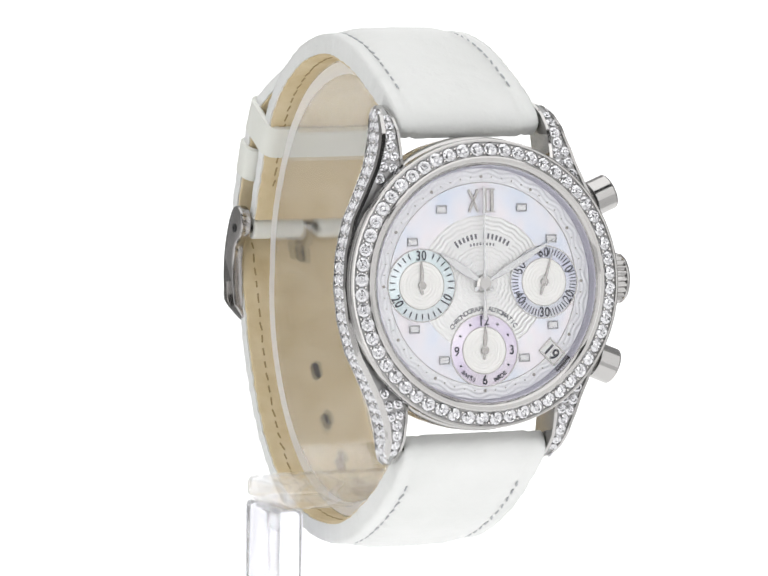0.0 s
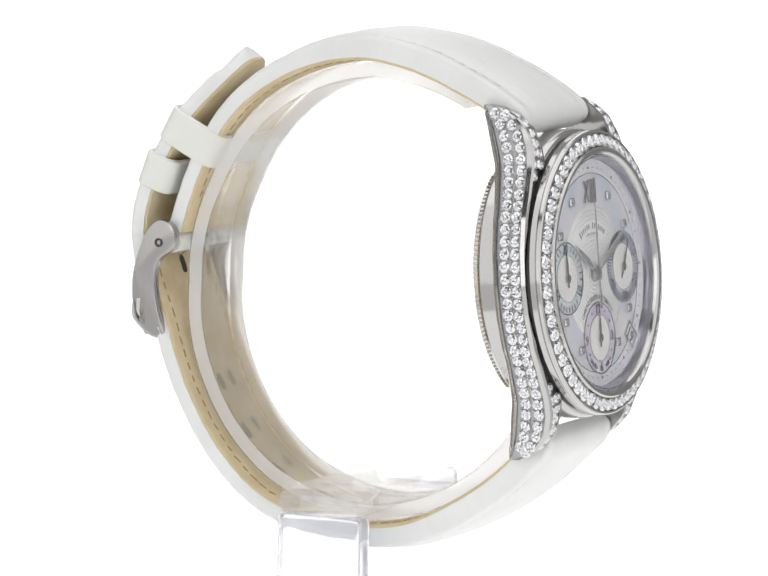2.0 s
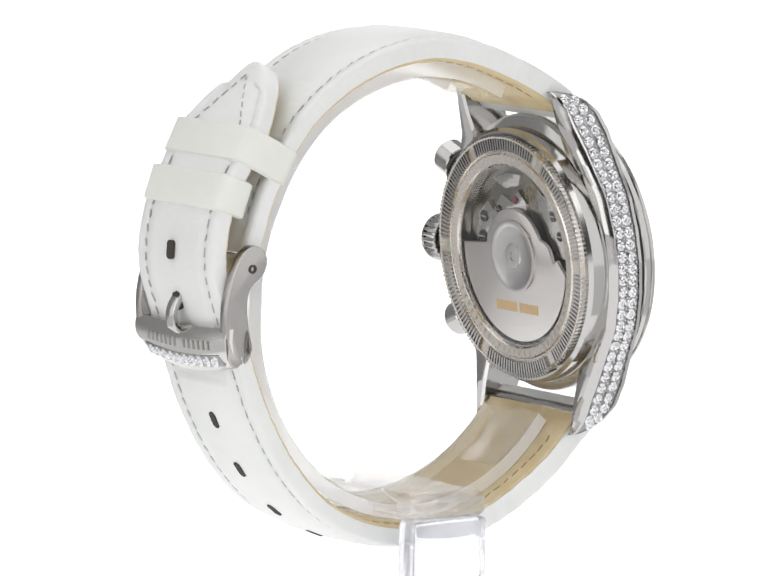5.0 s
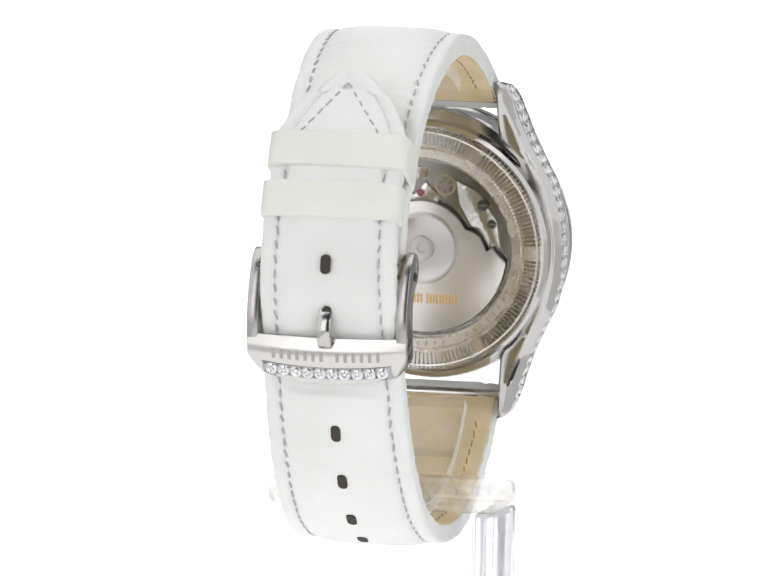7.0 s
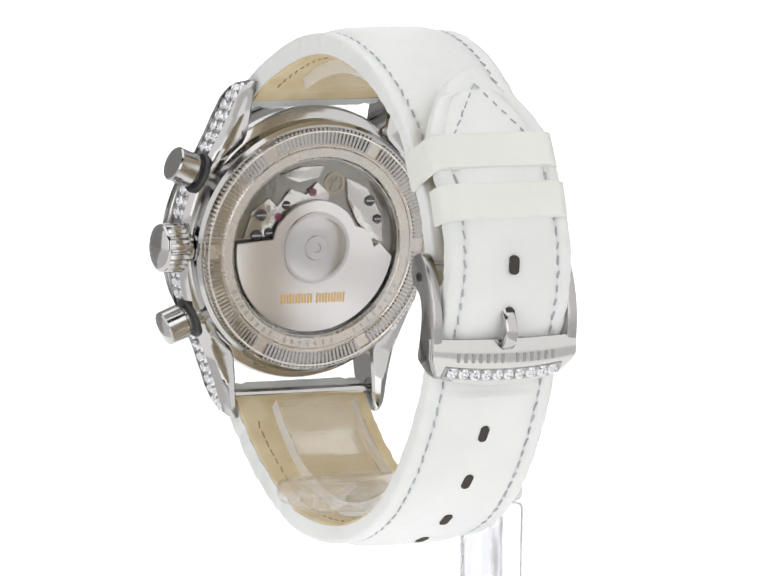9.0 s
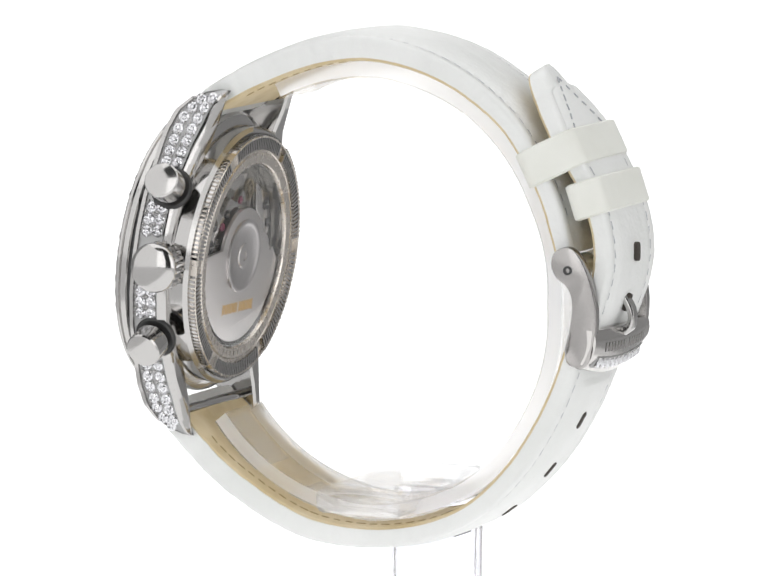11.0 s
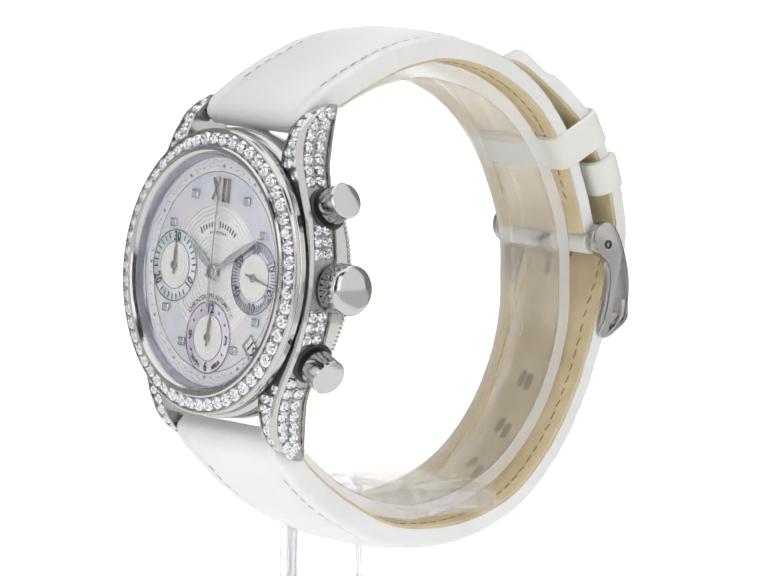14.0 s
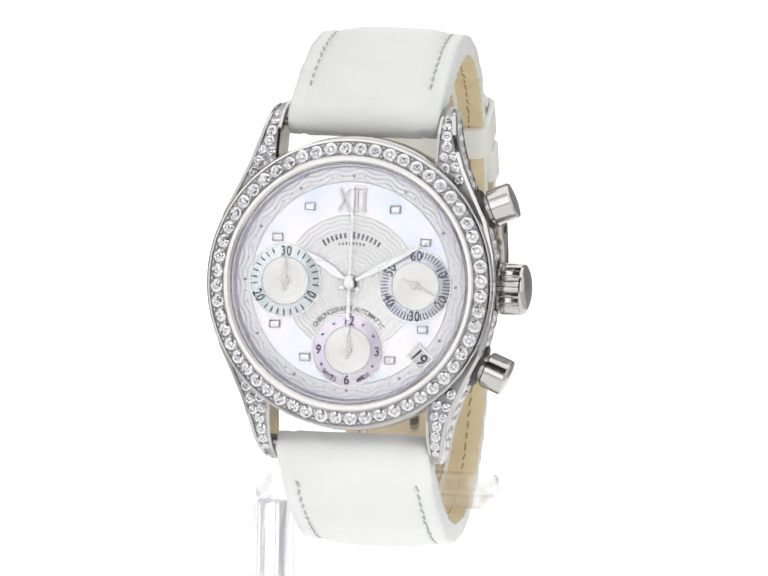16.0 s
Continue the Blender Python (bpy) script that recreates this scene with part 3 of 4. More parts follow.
def make_dial(watch):
    dial = part("dial", lathe([(0, -0.4), (14.04, -0.4), (14.04, 0), (0, 0)], 96), dial_pearl, watch, "pale blue mother-of-pearl dial", DIAL)
    part("flange", lathe([(13.75, 0.02), (13.95, 0.3), (14.04, 1.3), (14.3, 1.3), (14.3, 0.0)], 96, closed=True), tinted_flange_steel, dial, "steel flange round the dial, tinted lilac for the dial's reflection")
    part("centre_field", lathe([(0, 0.03), (8.1, 0.03), (8.15, 0.0)], 96), turned, dial, "engine-turned silver centre")
    part("border_ring", lathe([(12.1, 0.0), (12.15, 0.04), (13.9, 0.04), (13.95, 0.0)], 96), turned_edge, dial, "engine-turned silver border")
    part("minute_ring", lathe([(12.02, 0.02), (12.04, 0.06), (12.1, 0.06), (12.12, 0.02)], 96), satin, dial)
    dots = bmesh.new()
    for k in range(60):
        a = radians(6 * k)
        r = 0.2 if k % 5 == 0 else 0.09
        b = lathe([(0, 0.1), (r, 0.1), (r, 0.0)], 8)
        bmesh.ops.translate(b, vec=(12.75 * math.cos(a), 12.75 * math.sin(a), 0.02), verts=b.verts)
        merge(dots, b)
    part("minute_dots", dots, engraved, dial, "small grey minute dots")
    # applied markers
    for hour in (1, 2, 4, 5, 7, 8, 10, 11):
        a = radians(90 - 30 * hour)
        x, y = 10.35 * math.cos(a), 10.35 * math.sin(a)
        bm = extrude([(-0.66, -0.5), (0.66, -0.5), (0.66, 0.5), (-0.66, 0.5)], 0.0, 0.3, 0.2, 1)
        part("hour_marker", bm, pale_steel, dial, "applied square steel hour marker", DIAL @ shift(x, y, 0), smooth=0)
    bm = bmesh.new()
    for x0, lean in ((-1.05, 24), (-1.05, -24)):
        bar(bm, x0, 9.9, 0.32, 2.9, lean, 0.0, 0.2)
    for x0 in (0.45, 1.35):
        bar(bm, x0, 9.9, 0.4, 2.7, 0, 0.0, 0.2)
    for y0 in (8.55, 11.25):
        bar(bm, 0.9, y0, 1.6, 0.16, 0, 0.0, 0.19)
    part("twelve_marker", bm, satin, dial, "applied Roman twelve in steel", smooth=0)
    # subdials
    subs = (("minute_subdial", -7.9, 0, 4.35, 2.8, mint_pearl, "mint pearl thirty-minute subdial"),
            ("seconds_subdial", 7.9, 0, 4.35, 2.8, blue_pearl, "blue pearl small-seconds subdial"),
            ("hour_subdial", 0, -7.95, 4.35, 2.75, lilac_pearl, "lilac pearl twelve-hour subdial"))
    made = {}
    for name, x, y, r, ri, mat, label in subs:
        sub = part(name, lathe([(0, 0.05), (r - 0.1, 0.05), (r, 0.02)], 64), mat, dial, label, DIAL @ shift(x, y, 0.02))
        part("centre", lathe([(0, 0.1), (ri, 0.1), (ri + 0.05, 0.06)], 48), turned_small, sub)
        part("rim", lathe([(r - 0.12, 0.04), (r - 0.1, 0.13), (r + 0.04, 0.13), (r + 0.06, 0.0)], 64, closed=True), steel, sub)
        part("inner_rim", lathe([(ri, 0.06), (ri + 0.02, 0.12), (ri + 0.09, 0.12), (ri + 0.1, 0.06)], 48, closed=True), engraved, sub)
        made[name] = sub
    h = 0.1
    bm = bmesh.new()
    for k in range(60):
        a = radians(6 * k)
        if k % 10 in (0, 1, 9):
            continue
        bar(bm, 3.75 * math.cos(a + math.pi / 2), 3.75 * math.sin(a + math.pi / 2), 0.8, 0.13, 6 * k + 90, h)
    for i, n in enumerate(("60", "10", "20", "30", "40", "50")):
        a = radians(90 - 60 * i)
        word(bm, n, 3.58 * math.cos(a), 3.58 * math.sin(a), 1.15, 0 if i % 3 == 0 else (-60 * i if i in (1, ) else {2: 60, 4: -60, 5: 60}[i]), h, 0.62, 0.8)
    part("print", bm, ink, made["seconds_subdial"], "black numerals and ticks", smooth=0)
    bm = bmesh.new()
    for k in range(30):
        if k % 10 in (0, 1, 9):
            continue
        a = radians(12 * k + 90)
        bar(bm, 3.75 * math.cos(a), 3.75 * math.sin(a), 0.7, 0.17, 12 * k + 90, h)
    for n, a, tilt in (("30", 90, 0), ("10", -30, 60), ("20", 210, -60)):
        word(bm, n, 3.58 * math.cos(radians(a)), 3.58 * math.sin(radians(a)), 1.15, tilt, h, 0.62, 0.8)
    part("print", bm, ink, made["minute_subdial"], "black numerals and ticks", smooth=0)
    bm = bmesh.new()
    for k in range(12):
        if k % 3 == 0:
            continue
        a = radians(30 * k)
        bar(bm, 3.55 * math.cos(a), 3.55 * math.sin(a), 0.28, 0.28, 30 * k, h)
    for n, x, y in (("12", 0, 3.55), ("3", 3.55, 0), ("6", 0, -3.5), ("9", -3.55, 0)):
        word(bm, n, x, y, 1.1, 0, h, 0.65, 0.9)
    arc_word(bm, "SWISS", 0, 0, 3.75, 235, 0.5, h, 0.85, True)
    arc_word(bm, "MADE", 0, 0, 3.75, 303, 0.5, h, 0.9, True)
    part("print", bm, ink, made["hour_subdial"], "black numerals and dots", smooth=0)
    # printed lines on the centre: the maker's name as bars, and the words below
    plaque = [(math.cos(radians(k)) * r, -0.35 + math.sin(radians(k)) * r) for r, ks in ((6.75, range(50, 131, 5)), (4.85, range(125, 54, -5))) for k in ks]
    part("name_plaque", extrude(plaque, 0.03, 0.045), pale_print, dial, "plain white arched field behind the mark", smooth=0)
    name_bars = bmesh.new()
    for i in range(14):
        if i == 6:
            continue
        a = 90 - (i - 6.5) * 5.1
        bar(name_bars, 6.05 * math.cos(radians(a)), -0.35 + 6.05 * math.sin(radians(a)), 0.27, 0.85 if i in (0, 7) else 0.65, a - 90, 0.05)
    for i in range(8):
        bar(name_bars, (i - 3.5) * 0.42, 4.75 - 0.012 * (i - 3.5) ** 2, 0.2, 0.32, 0, 0.05)
    part("maker_mark", name_bars, soft_print, dial, "two lines of small grey bars", smooth=0)
    bm = bmesh.new()
    arc_word(bm, "CHRONOGRAPH", 0, -7.95, 5.0, 117, 0.56, 0.05, 0.86)
    arc_word(bm, "AUTOMATIC", 0, -7.95, 5.0, 58, 0.56, 0.05, 0.86)
    part("dial_print", bm, soft_print, dial, "black printed lines", smooth=0)
    # date window
    m = DIAL @ shift(8.75, -8.4, 0) @ Matrix.Rotation(radians(-45), 4, "Z")
    date = part("date_window", box(-1.25, 1.25, -0.95, 0.95, 0.0, 0.06), material("date_white", (0.8, 0.8, 0.8), 0.5), dial, "white date window in a steel frame", m, smooth=0)
    bm = bmesh.new()
    for x, y, w, g in ((0, 1.0, 2.7, 0.18), (0, -1.0, 2.7, 0.18), (1.3, 0, 0.18, 2.2), (-1.3, 0, 0.18, 2.2)):
        bar(bm, x, y, w, g, 0, 0.0, 0.22)
    part("frame", bm, steel, date, smooth=0)
    bm = bmesh.new()
    word(bm, "19", 0, 0, 1.45, 0, 0.075, 0.66, 0.95)
    part("print", bm, ink, date, smooth=0)
    # pointers
    leaf = [(-0.28, -1.4), (0.28, -1.4), (0.2, 0.5), (0.52, 2.6), (0.42, 4.6), (0.0, 7.0), (-0.42, 4.6), (-0.52, 2.6), (-0.2, 0.5)]
    longer = [(x * 0.85, y * 1.52 if y > 0 else y) for x, y in leaf]
    for name, outline, z, hours, label in (("hour_pointer", leaf, 0.3, 304, "leaf-shaped steel hour pointer"),
                                           ("minute_pointer", longer, 0.45, 61, "leaf-shaped steel minute pointer")):
        part(name, extrude(outline, 0, 0.12, 0.04, 1), pale_steel, watch, label, DIAL @ shift(0, 0, z) @ Matrix.Rotation(radians(-hours), 4, "Z"), smooth=20)
    bm = extrude([(-0.26, -4.3), (0.26, -4.3), (0.12, -1.0), (0.1, 11.6), (-0.1, 11.6), (-0.12, -1.0)], 0, 0.1)
    part("chronograph_pointer", bm, pale_steel, watch, "thin steel chronograph pointer", DIAL @ shift(0, 0, 0.6) @ Matrix.Rotation(radians(-0.5), 4, "Z"), smooth=0)
    part("pivot", lathe([(0.95, 0.2), (0.95, 0.55), (0.6, 0.6), (0.6, 0.74), (0, 0.78)], 32), steel, watch, "steel centre pivot", DIAL)
    small = [(-0.12, -1.1), (0.12, -1.1), (0.2, 0.0), (0.25, 1.6), (0.0, 3.1), (-0.25, 1.6), (-0.2, 0.0)]
    for x, y, a in ((-7.9, 0, 0), (0, -7.95, 4)):
        bm = extrude(small, 0, 0.08)
        merge(bm, lathe([(0.5, 0.0), (0.5, 0.18), (0, 0.2)], 20))
        part("small_pointer", bm, satin, watch, "small steel subdial pointer", DIAL @ shift(x, y, 0.2) @ Matrix.Rotation(radians(-a), 4, "Z"), smooth=20)
    bm = extrude([(-0.12, -1.6), (0.12, -1.6), (0.2, -0.5), (0.2, 0.4), (0.06, 3.5), (-0.06, 3.5), (-0.2, 0.4), (-0.2, -0.5)], 0, 0.08)
    merge(bm, lathe([(0.5, 0.0), (0.5, 0.18), (0, 0.2)], 20))
    return part("seconds_pointer", bm, satin, watch, "small running seconds pointer", DIAL @ shift(7.9, 0, 0.2), smooth=20)


# the strap runs in the plane across the watch: (y, z) of its outer face
UPPER = [(-21.0, 20.7), (-22.2, 21.9), (-21.6, 23.7), (-19.0, 25.6), (-14.9, 27.8), (-8.7, 30.3), (-3.3, 31.4), (1, 31.5), (5.9, 30.6), (10.7, 28.8),
         (15.0, 26.2), (18.9, 22.8), (22.2, 18.3), (24.6, 13.4), (26.0, 9.3), (26.8, 6.6)]
LOWER = [(-24.9, -14.6), (-26.1, -15.9), (-25.6, -17.8), (-24.0, -19.5), (-19.3, -23.9), (-13.4, -27.7), (-7.5, -30.2), (-1.5, -31.0), (4.6, -30.6), (10.5, -29.0),
         (16.2, -25.8), (21.2, -20.6), (24.9, -14.6), (27.1, -9.5), (28.4, -5.5), (30.0, -1.5), (31.4, 2.7), (31.8, 6.5), (31.1, 10.8),
         (29.5, 14.8), (27.2, 18.8), (24.6, 22.6), (21.9, 26.2), (20.2, 28.6)]


class Strap:
    def __init__(self, points, sign, a0, a1, thick, taper_tip):
        self.line = smooth_line([(0, y, z) for y, z in points], 7)
        self.sign, self.a0, self.a1, self.thick, self.tip = sign, a0, a1, thick, taper_tip
        d = [0.0]
        for p, q in zip(self.line, self.line[1:]):
            d.append(d[-1] + (q - p).length)
        self.along, self.total = d, d[-1]

    def at(self, s):
        """Place and outward normal at the length s."""
        s = min(max(s, 0.0), self.total)
        y = float(np.interp(s, self.along, [p.y for p in self.line]))
        z = float(np.interp(s, self.along, [p.z for p in self.line]))
        e = 0.6
        y1, z1 = (float(np.interp(min(s + e, self.total), self.along, [p[k] for p in self.line])) for k in (1, 2))
        y0, z0 = (float(np.interp(max(s - e, 0), self.along, [p[k] for p in self.line])) for k in (1, 2))
        t = Vector((0, y1 - y0, z1 - z0)).normalized()
        n = Vector((0, -t.z, t.y)) * self.sign
        return Vector((0, y, z)), n, t

    def half(self, s):
        a = self.a0 + (self.a1 - self.a0) * min(1, s / self.total * 1.1) ** 1.8
        if self.tip:
            left = self.total - s
            if left < 8.5:
                a = min(a, 1.2 + (a - 1.2) * math.sqrt(max(0.0, left / 8.5)) ** 1.15)
        return a

    def depth(self, s):
        """Thickness, padded near the lugs."""
        return self.thick + 0.9 * max(0.0, min(1.0, 1.6 - s / 30.0))

    def middle(self, s):
        return 0.4 - 0.25 * min(1, s / self.total * 1.4)

    def shell(self, layer):
        bm = bmesh.new()
        rows = []
        count = int(self.total / 0.4375)
        for k in range(count + 1):
            s = self.total * k / count
            p, n, t = self.at(s)
            a, th, c = self.half(s), self.depth(s), self.middle(s) + 0.1 * noise.noise((s * 0.35, self.sign * 4.0, 0.0))
            a += 0.14 * noise.noise((s * 0.5, 9.0, self.sign * 2.0)) + 0.1 * noise.noise((s * 1.3, 5.0, self.sign * 3.0))
            pad = 0.12 + 0.5 * min(1.0, max(0.0, (s - 2.0) / 5.0))
            pull = (0.5 + 0.5 * math.cos(2 * math.pi * (s - 9) / 1.75)) * (1.0 if 8.5 < s < self.total - 3.5 else 0.0)
            a -= 0.05 * pull
            if self.tip and self.total - s < 42:
                pad *= 0.45
            dip = -0.14 - 0.2 * pull
            if layer == "face":
                sec = [(-a, -th + 0.4), (-a, -0.6), (-a + 0.08, -0.25), (-a + 0.35, -0.05), (-a + 1.45, 0.03), (-a + 1.9, dip), (-a + 2.6, 0.16), (-a * 0.5, pad * 0.85), (0, pad),
                       (a * 0.5, pad * 0.85), (a - 2.6, 0.16), (a - 1.9, dip), (a - 1.45, 0.03), (a - 0.35, -0.05), (a - 0.08, -0.25), (a, -0.6), (a, -th + 0.4)]
                if a < 5:
                    sec = [(x if abs(x) <= a else math.copysign(a, x), d) for x, d in sec]
                    sec = [(-a + 2 * a * i / 16, d if i < 5 or i > 11 else 0.1) for i, (x, d) in enumerate(sec)]
            else:
                sec = [(-a + 0.2, -th + 0.4), (a - 0.2, -th + 0.4), (a - 0.2, -th + 0.12), (a - 0.4, -th), (-a + 0.4, -th), (-a + 0.2, -th + 0.12)]
            rows.append([bm.verts.new(p + n * d + Vector((x + c, 0, 0))) for x, d in sec])
        m = len(rows[0])
        for p, q in zip(rows, rows[1:]):
            for i in range(m):
                bm.faces.new((p[i], p[(i + 1) % m], q[(i + 1) % m], q[i]))
        bm.faces.new(rows[0])
        bm.faces.new(rows[-1][::-1])
        return bm

    def stitches(self, s0, s1, inset=1.9, inside=False):
        bm = bmesh.new()
        s = s0
        while s < s1:
            p, n, t = self.at(s)
            a, c = self.half(s), self.middle(s)
            if a > 4:
                for side in (-1, 1):
                    self.stitch(bm, p - n * (self.depth(s) + 0.01 if inside else 0.08) + Vector((side * (a - inset) + c, 0, 0)), t + Vector((side * 0.12, 0, 0)), n)
            s += 1.75
        return bm

    def stitch(self, bm, p, t, n, long=1.15):
        long *= random.uniform(0.75, 1.1)
        b = box(-long / 2, long / 2, -0.1, 0.1, -0.1, 0.06, 0.05, 1)
        m = frame_at((0, 0, 0), n, t + Vector((random.uniform(-0.22, 0.22), 0, 0)))
        m.translation = p
        bmesh.ops.transform(b, verts=b.verts, matrix=m)
        merge(bm, b)


def slot_plug(bm, strap, s):
    """A solid dark oval through both layers, painted as a punched hole's shade."""
    p, n, t = strap.at(s)
    out = [(0.62 * math.cos(radians(k * 30)), 0.62 * math.sin(radians(k * 30)) + (0.55 if 0 <= k < 6 else -0.55)) for k in range(12)]
    b = extrude(out, -strap.depth(s) - 0.06, 0.72)
    m = frame_at((0, 0, 0), n, Vector((1, 0, 0)))
    m.translation = p + Vector((strap.middle(s), 0, 0))
    bmesh.ops.transform(b, verts=b.verts, matrix=m)
    merge(bm, b)


def make_strap(watch):
    up = Strap(UPPER, 1, 9.25, 7.9, 2.3, False)
    low = Strap(LOWER, -1, 9.25, 7.85, 2.3, True)
    face = part("upper_strap", up.shell("face"), leather, watch, "white leather strap half, padded and stitched", smooth=50)
    part("lining", up.shell("lining"), lining, face, "tan nubuck lining", smooth=50)
    tagged(part("stitching", up.stitches(9, up.total - 4), thread, face, "grey thread stitches"), kind="stuff")
    tagged(part("lining_stitching", up.stitches(9, up.total - 4, 1.9, True), tan_thread, face, "brown thread stitches inside"), kind="stuff")
    face = part("lower_strap", low.shell("face"), leather, watch, "white leather strap half with punched holes and a pointed tip", smooth=50)
    part("lining", low.shell("lining"), lining, face, "tan nubuck lining", smooth=50)
    tagged(part("lining_stitching", low.stitches(9, low.total - 30, 1.9, True), tan_thread, face, "brown thread stitches inside"), kind="stuff")
    bm = low.stitches(9, low.total - 9)
    # the two rows meet in a point at the tip
    for k in range(6):
        s = low.total - 2.4 - 1.25 * k
        p, n, t = low.at(s)
        for side in (-1, 1):
            low.stitch(bm, p + n * 0.34 + Vector((side * (0.25 + 0.86 * k) + 0.3, 0, 0)), t + Vector((-side * 0.7, 0, 0)), n, 1.0)
    tagged(part("stitching", bm, thread, face, "grey thread stitches"), kind="stuff")
    # dark plugs for the shaded holes, where they show
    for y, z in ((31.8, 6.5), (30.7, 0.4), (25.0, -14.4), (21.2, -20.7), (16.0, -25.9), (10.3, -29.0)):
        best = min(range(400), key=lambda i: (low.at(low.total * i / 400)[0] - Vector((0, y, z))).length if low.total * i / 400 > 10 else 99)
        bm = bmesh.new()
        slot_plug(bm, low, low.total * best / 400)
        part("hole_plug", bm, hole_shade, face, "dark oval plug painted as the shade in a punched hole")
    for v in (19.2, -19.2):
        bm = lathe([(0, -9.6), (0.75, -9.6), (0.75, 9.6), (0, 9.6)], 20)
        part("spring_bar", bm, steel, watch, "steel spring bar", CASE @ shift(0, v, -6.3) @ Matrix.Rotation(radians(90), 4, "Y"))
    # keepers: bands round the strap
    for (cy, cz), (ry, rz), depth, high, label in (((23.7, 17.9), (0.89, 0.45), 8.3, 4.6, "ivory leather sliding keeper"),
                                                   ((28.4, 13.3), (0.94, 0.33), 4.7, 4.5, "ivory leather fixed keeper")):
        r = Vector((0, ry, rz)).normalized()
        t = Vector((0, -r.z, r.y))
        bm = bmesh.new()
        rows = []
        loop = [(x, d) for x, d in rounded(8.5, depth / 2, 1.7)]
        inner = [(x, d) for x, d in rounded(7.8, depth / 2 - 0.75, 1.1)]
        mid = [((x + u) / 2, (d + e) / 2) for (x, d), (u, e) in zip(loop, inner)]
        for ring, h in ((loop, -0.45), (loop, -0.2), (loop, 0.2), (loop, 0.45), (mid, 0.5), (inner, 0.46), (inner, -0.46), (mid, -0.5)):
            rows.append([bm.verts.new(Vector((x + 0.3, cy, cz)) + r * d + t * (h * high)) for x, d in ring])
        n = len(loop)
        for p, q in zip(rows, rows[1:] + rows[:1]):
            for i in range(n):
                bm.faces.new((p[i], p[(i + 1) % n], q[(i + 1) % n], q[i]))
        part("keeper", bm, loop_leather, watch, label, smooth=40)
    for x0, x1 in ((-7.6, -0.9), (1.3, 8.0)):
        bm = lathe([(0.6, x0), (1.25, x0), (1.4, x0 + 0.2), (1.4, x1 - 0.2), (1.25, x1), (0.6, x1)], 24, closed=True)
        part("bar_fold", bm, loop_leather, watch, "ivory leather fold round the buckle bar",
             Matrix.Translation((0, 0.0262, 0.0048)) @ Matrix.Rotation(radians(90), 4, "Y"))
    make_buckle(watch)


def rounded(a, b, r, n=5):
    """Outline of a rectangle with rounded corners."""
    out = []
    for cx, cy, a0 in ((a - r, b - r, 0), (-a + r, b - r, 90), (-a + r, -b + r, 180), (a - r, -b + r, 270)):
        out += [(cx + r * math.cos(radians(a0 + 90 * k / n)), cy + r * math.sin(radians(a0 + 90 * k / n))) for k in range(n + 1)]
    return out


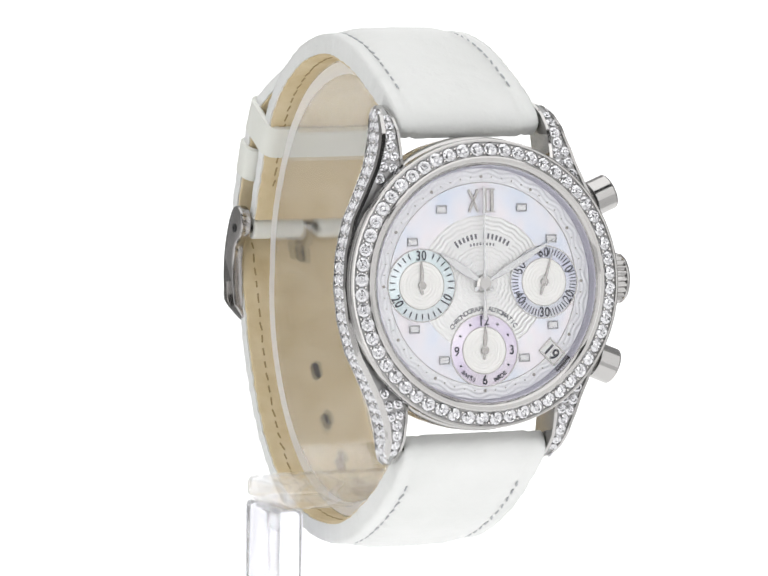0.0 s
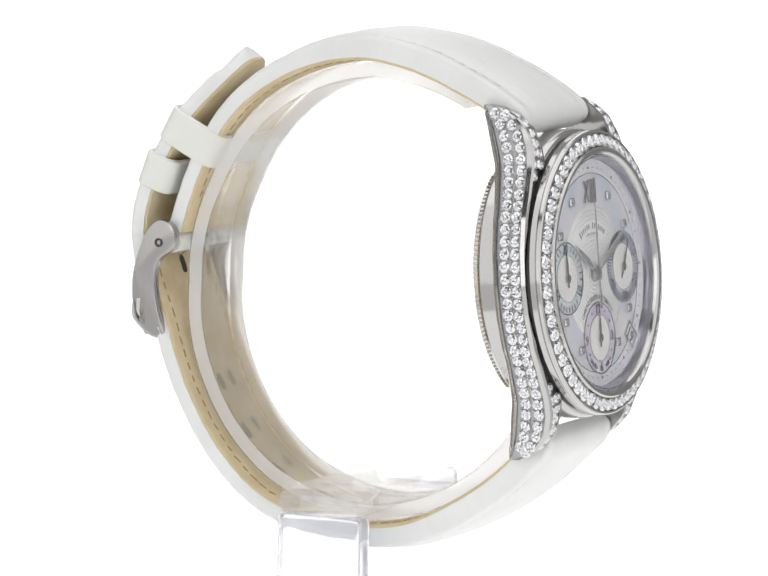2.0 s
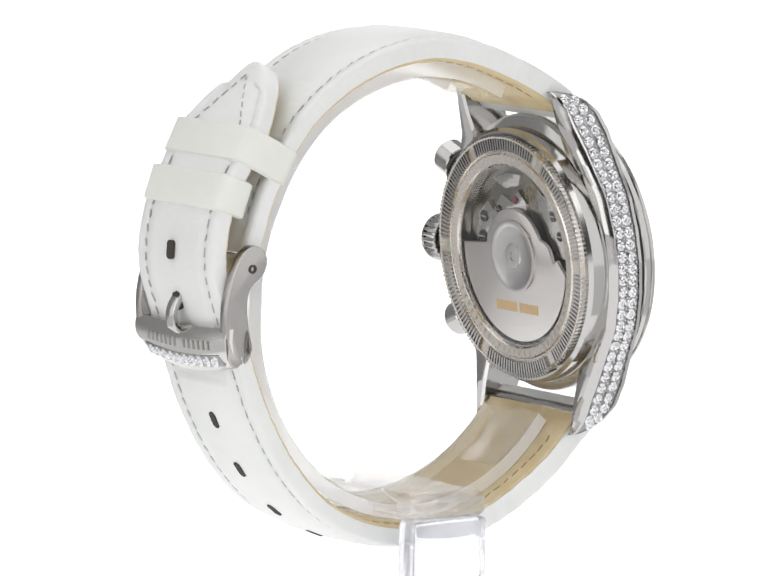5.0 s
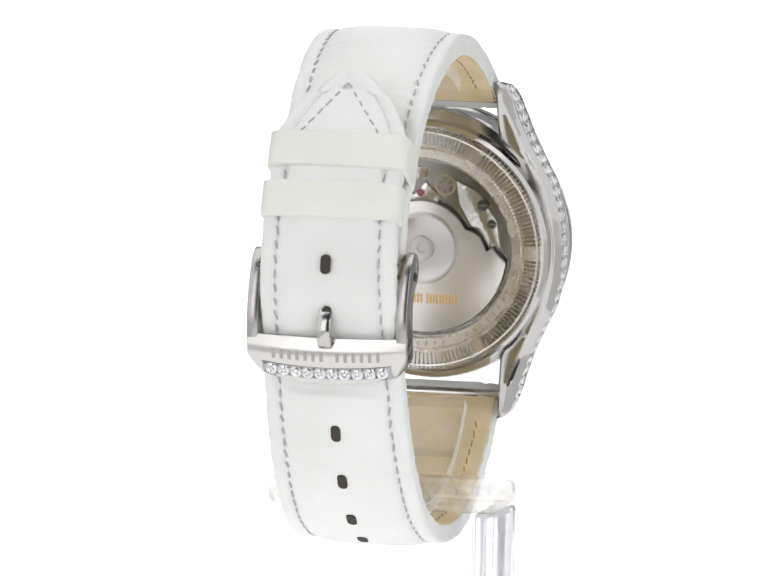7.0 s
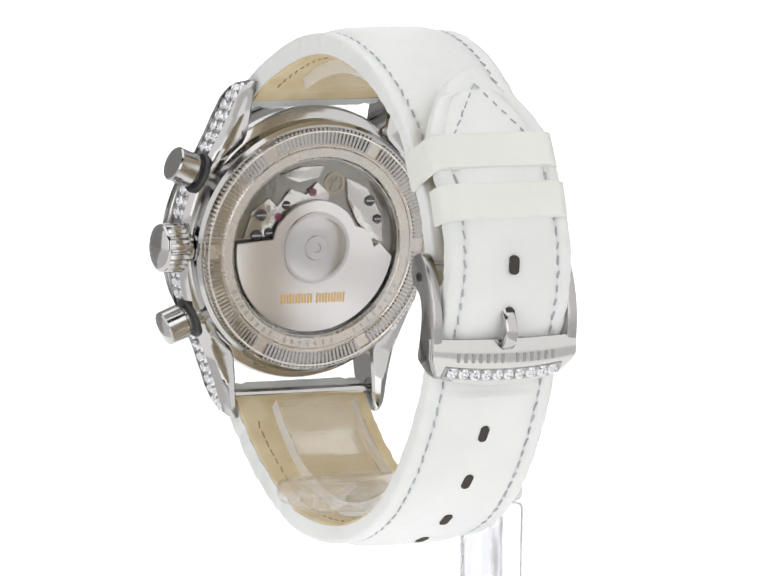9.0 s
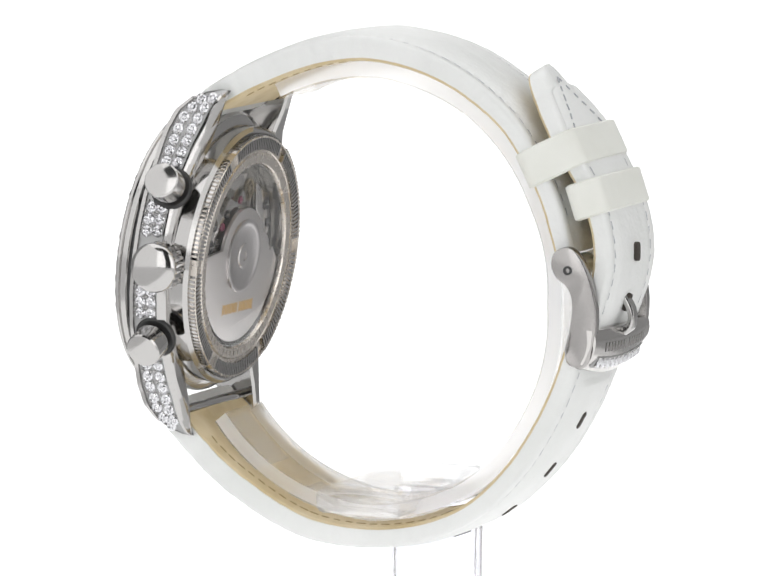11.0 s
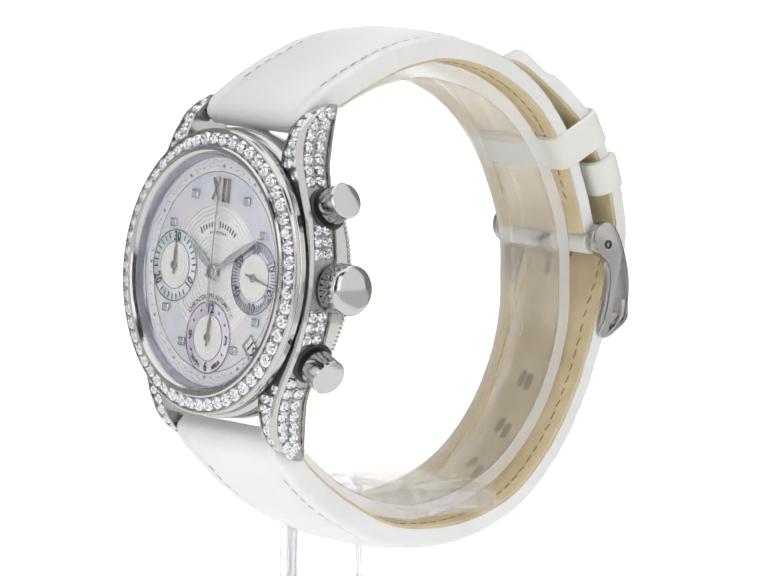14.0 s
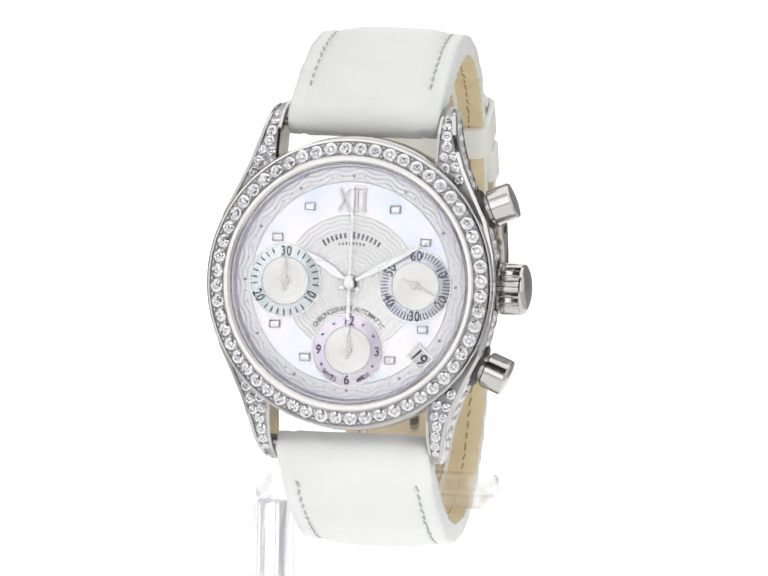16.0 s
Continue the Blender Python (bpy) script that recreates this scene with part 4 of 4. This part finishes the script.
def make_buckle(watch):
    buckle = part("buckle", lathe([(0, -9.4), (0.55, -9.4), (0.55, 9.4), (0, 9.4)], 20), steel, watch, "polished steel pin buckle set with diamonds",
                  Matrix.Translation((0.0003, 0.027, 0.0048)) @ Matrix.Rotation(radians(90), 4, "Y"))
    ident = Matrix.Identity(4)
    edge = smooth_line([(p[0], p[1], 0) for p in ((27.0, 7.6), (25.3, 7.0), (24.8, 5.5), (25.4, 3.9), (27.0, 2.6), (27.6, 0.6), (27.3, -2.4),
                                                   (26.7, -5.0), (26.8, -6.8), (28.3, -7.3), (29.8, -6.0), (30.6, -3.0), (30.7, 0.2), (30.0, 3.4), (28.6, 6.4))], 4, True)
    for side in (-1, 1):
        bm = extrude([(p.x, p.y) for p in edge], -0.7, 0.7, 0.25)
        for v in bm.verts:
            v.co.z -= side * 0.7 * max(0.0, -4.9 - v.co.y)
        x = side * 9.1 + 0.3
        m = Matrix(((0, 0, 1, x * MM), (1, 0, 0, 0), (0, 1, 0, 0), (0, 0, 0, 1)))
        arm = part("arm", bm, satin, buckle, "curved polished steel arm", m)
        bm = lathe([(0.55, 0.6), (0.55, 0.82), (0.3, 0.85), (0.25, 0.6), (0, 0.6)], 20)
        if side < 0:
            bmesh.ops.scale(bm, vec=(1, 1, -1), verts=bm.verts)
        bmesh.ops.translate(bm, vec=(27.0, 4.8, 0), verts=bm.verts)
        part("pin_end", bm, shadow_gap, arm, "dark pin end", m)
    # front plate, bowed across and along
    bm = bmesh.new()
    grid = []
    for i in range(25):
        x = -9.65 + 19.3 * i / 24
        u = x / 9.65
        top, low = -2.3 - 0.25 * (1 - u * u), -7.1 - 1.1 * (1 - u * u) ** 0.8
        col = []
        for d in (0, 1):
            for j in range(7):
                f = j / 6
                z = top + (low - top) * f
                y = 30.5 + 0.45 * (1 - u * u) - 1.5 * f * f + 0.5 * math.sin(math.pi * f) - (1.1 if d else 0)
                if j in (0, 6):
                    y -= 0.12 if not d else -0.12
                slim = 1 - 0.07 * max(0.0, -4.9 - z)
                col.append(bm.verts.new((x * slim + 0.3, y, z)))
        grid.append(col)
    loop = list(range(7)) + list(range(13, 6, -1))
    for p, q in zip(grid, grid[1:]):
        for a, b in zip(loop, loop[1:] + loop[:1]):
            bm.faces.new((p[a], p[b], q[b], q[a]))
    bm.faces.new([grid[0][k] for k in loop])
    bm.faces.new([grid[-1][k] for k in loop][::-1])
    plate = part("front_plate", bm, buckle_steel, buckle, "satin steel plate with engraving and a row of diamonds", ident, smooth=40)

    def face(x, f):
        u = x / 9.65
        top, low = -2.3 - 0.25 * (1 - u * u), -7.1 - 1.1 * (1 - u * u) ** 0.8
        return Vector((x + 0.3, 30.5 + 0.45 * (1 - u * u) - 1.5 * f * f + 0.5 * math.sin(math.pi * f), top + (low - top) * f))

    marks = bmesh.new()
    for i in range(14):
        if i == 6:
            continue
        x = (i - 6.5) * 0.98
        p = face(x, 0.4)
        b = box(-0.2, 0.2, -0.55, 0.55, -0.02, 0.02)
        m = frame_at((0, 0, 0), Vector((0, 1, -0.18)), (1, 0, 0))
        m.translation = p
        bmesh.ops.transform(b, verts=b.verts, matrix=m)
        merge(marks, b)
    part("engraving", marks, buckle_mark, plate, "engraved maker's name as worn marks", ident, smooth=0)
    tray = bmesh.new()
    strip, ends = bmesh.new(), []
    for i in range(21):
        x = -7.9 + 15.8 * i / 20
        ends.append([strip.verts.new(face(x, f) + Vector((0, d, 0))) for f, d in ((0.63, 0.03), (0.89, 0.03), (0.89, -0.3), (0.63, -0.3))])
    for p, q in zip(ends, ends[1:]):
        for a in range(4):
            strip.faces.new((p[a], p[(a + 1) % 4], q[(a + 1) % 4], q[a]))
    strip.faces.new(ends[0])
    strip.faces.new(ends[-1][::-1])
    part("stone_tray", strip, seat, plate, "groove for the stones, its steel darkened as if shaded", ident)
    for i in range(10):
        x = (i - 4.5) * 1.5
        p = face(x, 0.76)
        stone(plate, frame_at(p + Vector((0, 0.03, 0)), (0, 1, -0.4), (1, 0, 0)), 1.52)
        for e in (-0.55, 0.55):
            bead(tray, face(x + 0.75, 0.76 + e * 0.16) + Vector((0, 0.1, 0)), 0.16)
    tagged(part("bead_setting", tray, steel, plate, "tiny steel beads that hold the stones", ident), kind="stuff")
    # tongue
    line = smooth_line([(0, y, z) for y, z in ((27.6, 4.6), (29.2, 2.6), (31.1, 0.6), (31.9, -1.0), (31.8, -2.6), (31.0, -3.4))], 5)
    bm = bmesh.new()
    rows = []
    for i, p in enumerate(line):
        q = line[min(i + 1, len(line) - 1)] - line[max(i - 1, 0)]
        t = q.normalized()
        n = Vector((0, t.z, -t.y))
        rows.append([bm.verts.new(p + n * d + Vector((x + 0.3, 0, 0))) for x, d in rounded(0.85, 0.45, 0.3, 2)])
    k = len(rows[0])
    for p, q in zip(rows, rows[1:]):
        for i in range(k):
            bm.faces.new((p[i], p[(i + 1) % k], q[(i + 1) % k], q[i]))
    bm.faces.new(rows[0])
    bm.faces.new(rows[-1][::-1])
    part("tongue", bm, steel, buckle, "polished steel tongue through the strap", ident)


def make_watch():
    watch = thing("wristwatch", "diamond-set steel chronograph wristwatch on a white leather strap", "wristwatch")
    make_case(watch)
    make_back(watch)
    seconds = make_dial(watch)
    make_strap(watch)
    return watch, seconds


stand = make_stand()
watch, seconds = make_watch()


# ---- what moves: the stand turns with the watch, and the small seconds run ----
def motions():
    # a steady turntable, with the small unevenness of its drive
    turns = [(0.0, 23.71), (0.5, 33.85), (1.0, 44.07), (1.5, 54.36), (2.0, 64.66), (2.5, 74.87), (3.0, 85.1), (4.1, 107.5), (5.3, 132.01), (6.0, 146.35),
             (6.5, 156.55), (7.0, 166.73), (7.5, 176.95), (8.0, 187.11), (8.5, 197.33), (9.0, 207.53), (9.5, 217.72), (10.7, 242.2), (11.8, 264.7),
             (12.5, 278.89), (13.0, 289.14), (13.5, 299.5), (14.0, 309.95), (14.5, 320.25), (15.0, 330.31), (15.5, 340.22), (16.0, 350.07)]
    for ob in (stand, watch):
        walk(ob, [(t, pose(0, 0, 0, 0, 0, a)) for t, a in turns])
    walk(seconds, [(t, DIAL @ shift(7.9, 0, 0.2) @ Matrix.Rotation(radians(-(18 + 6 * t)), 4, "Z")) for t in (0, 4, 8, 12, 16)])


motions()
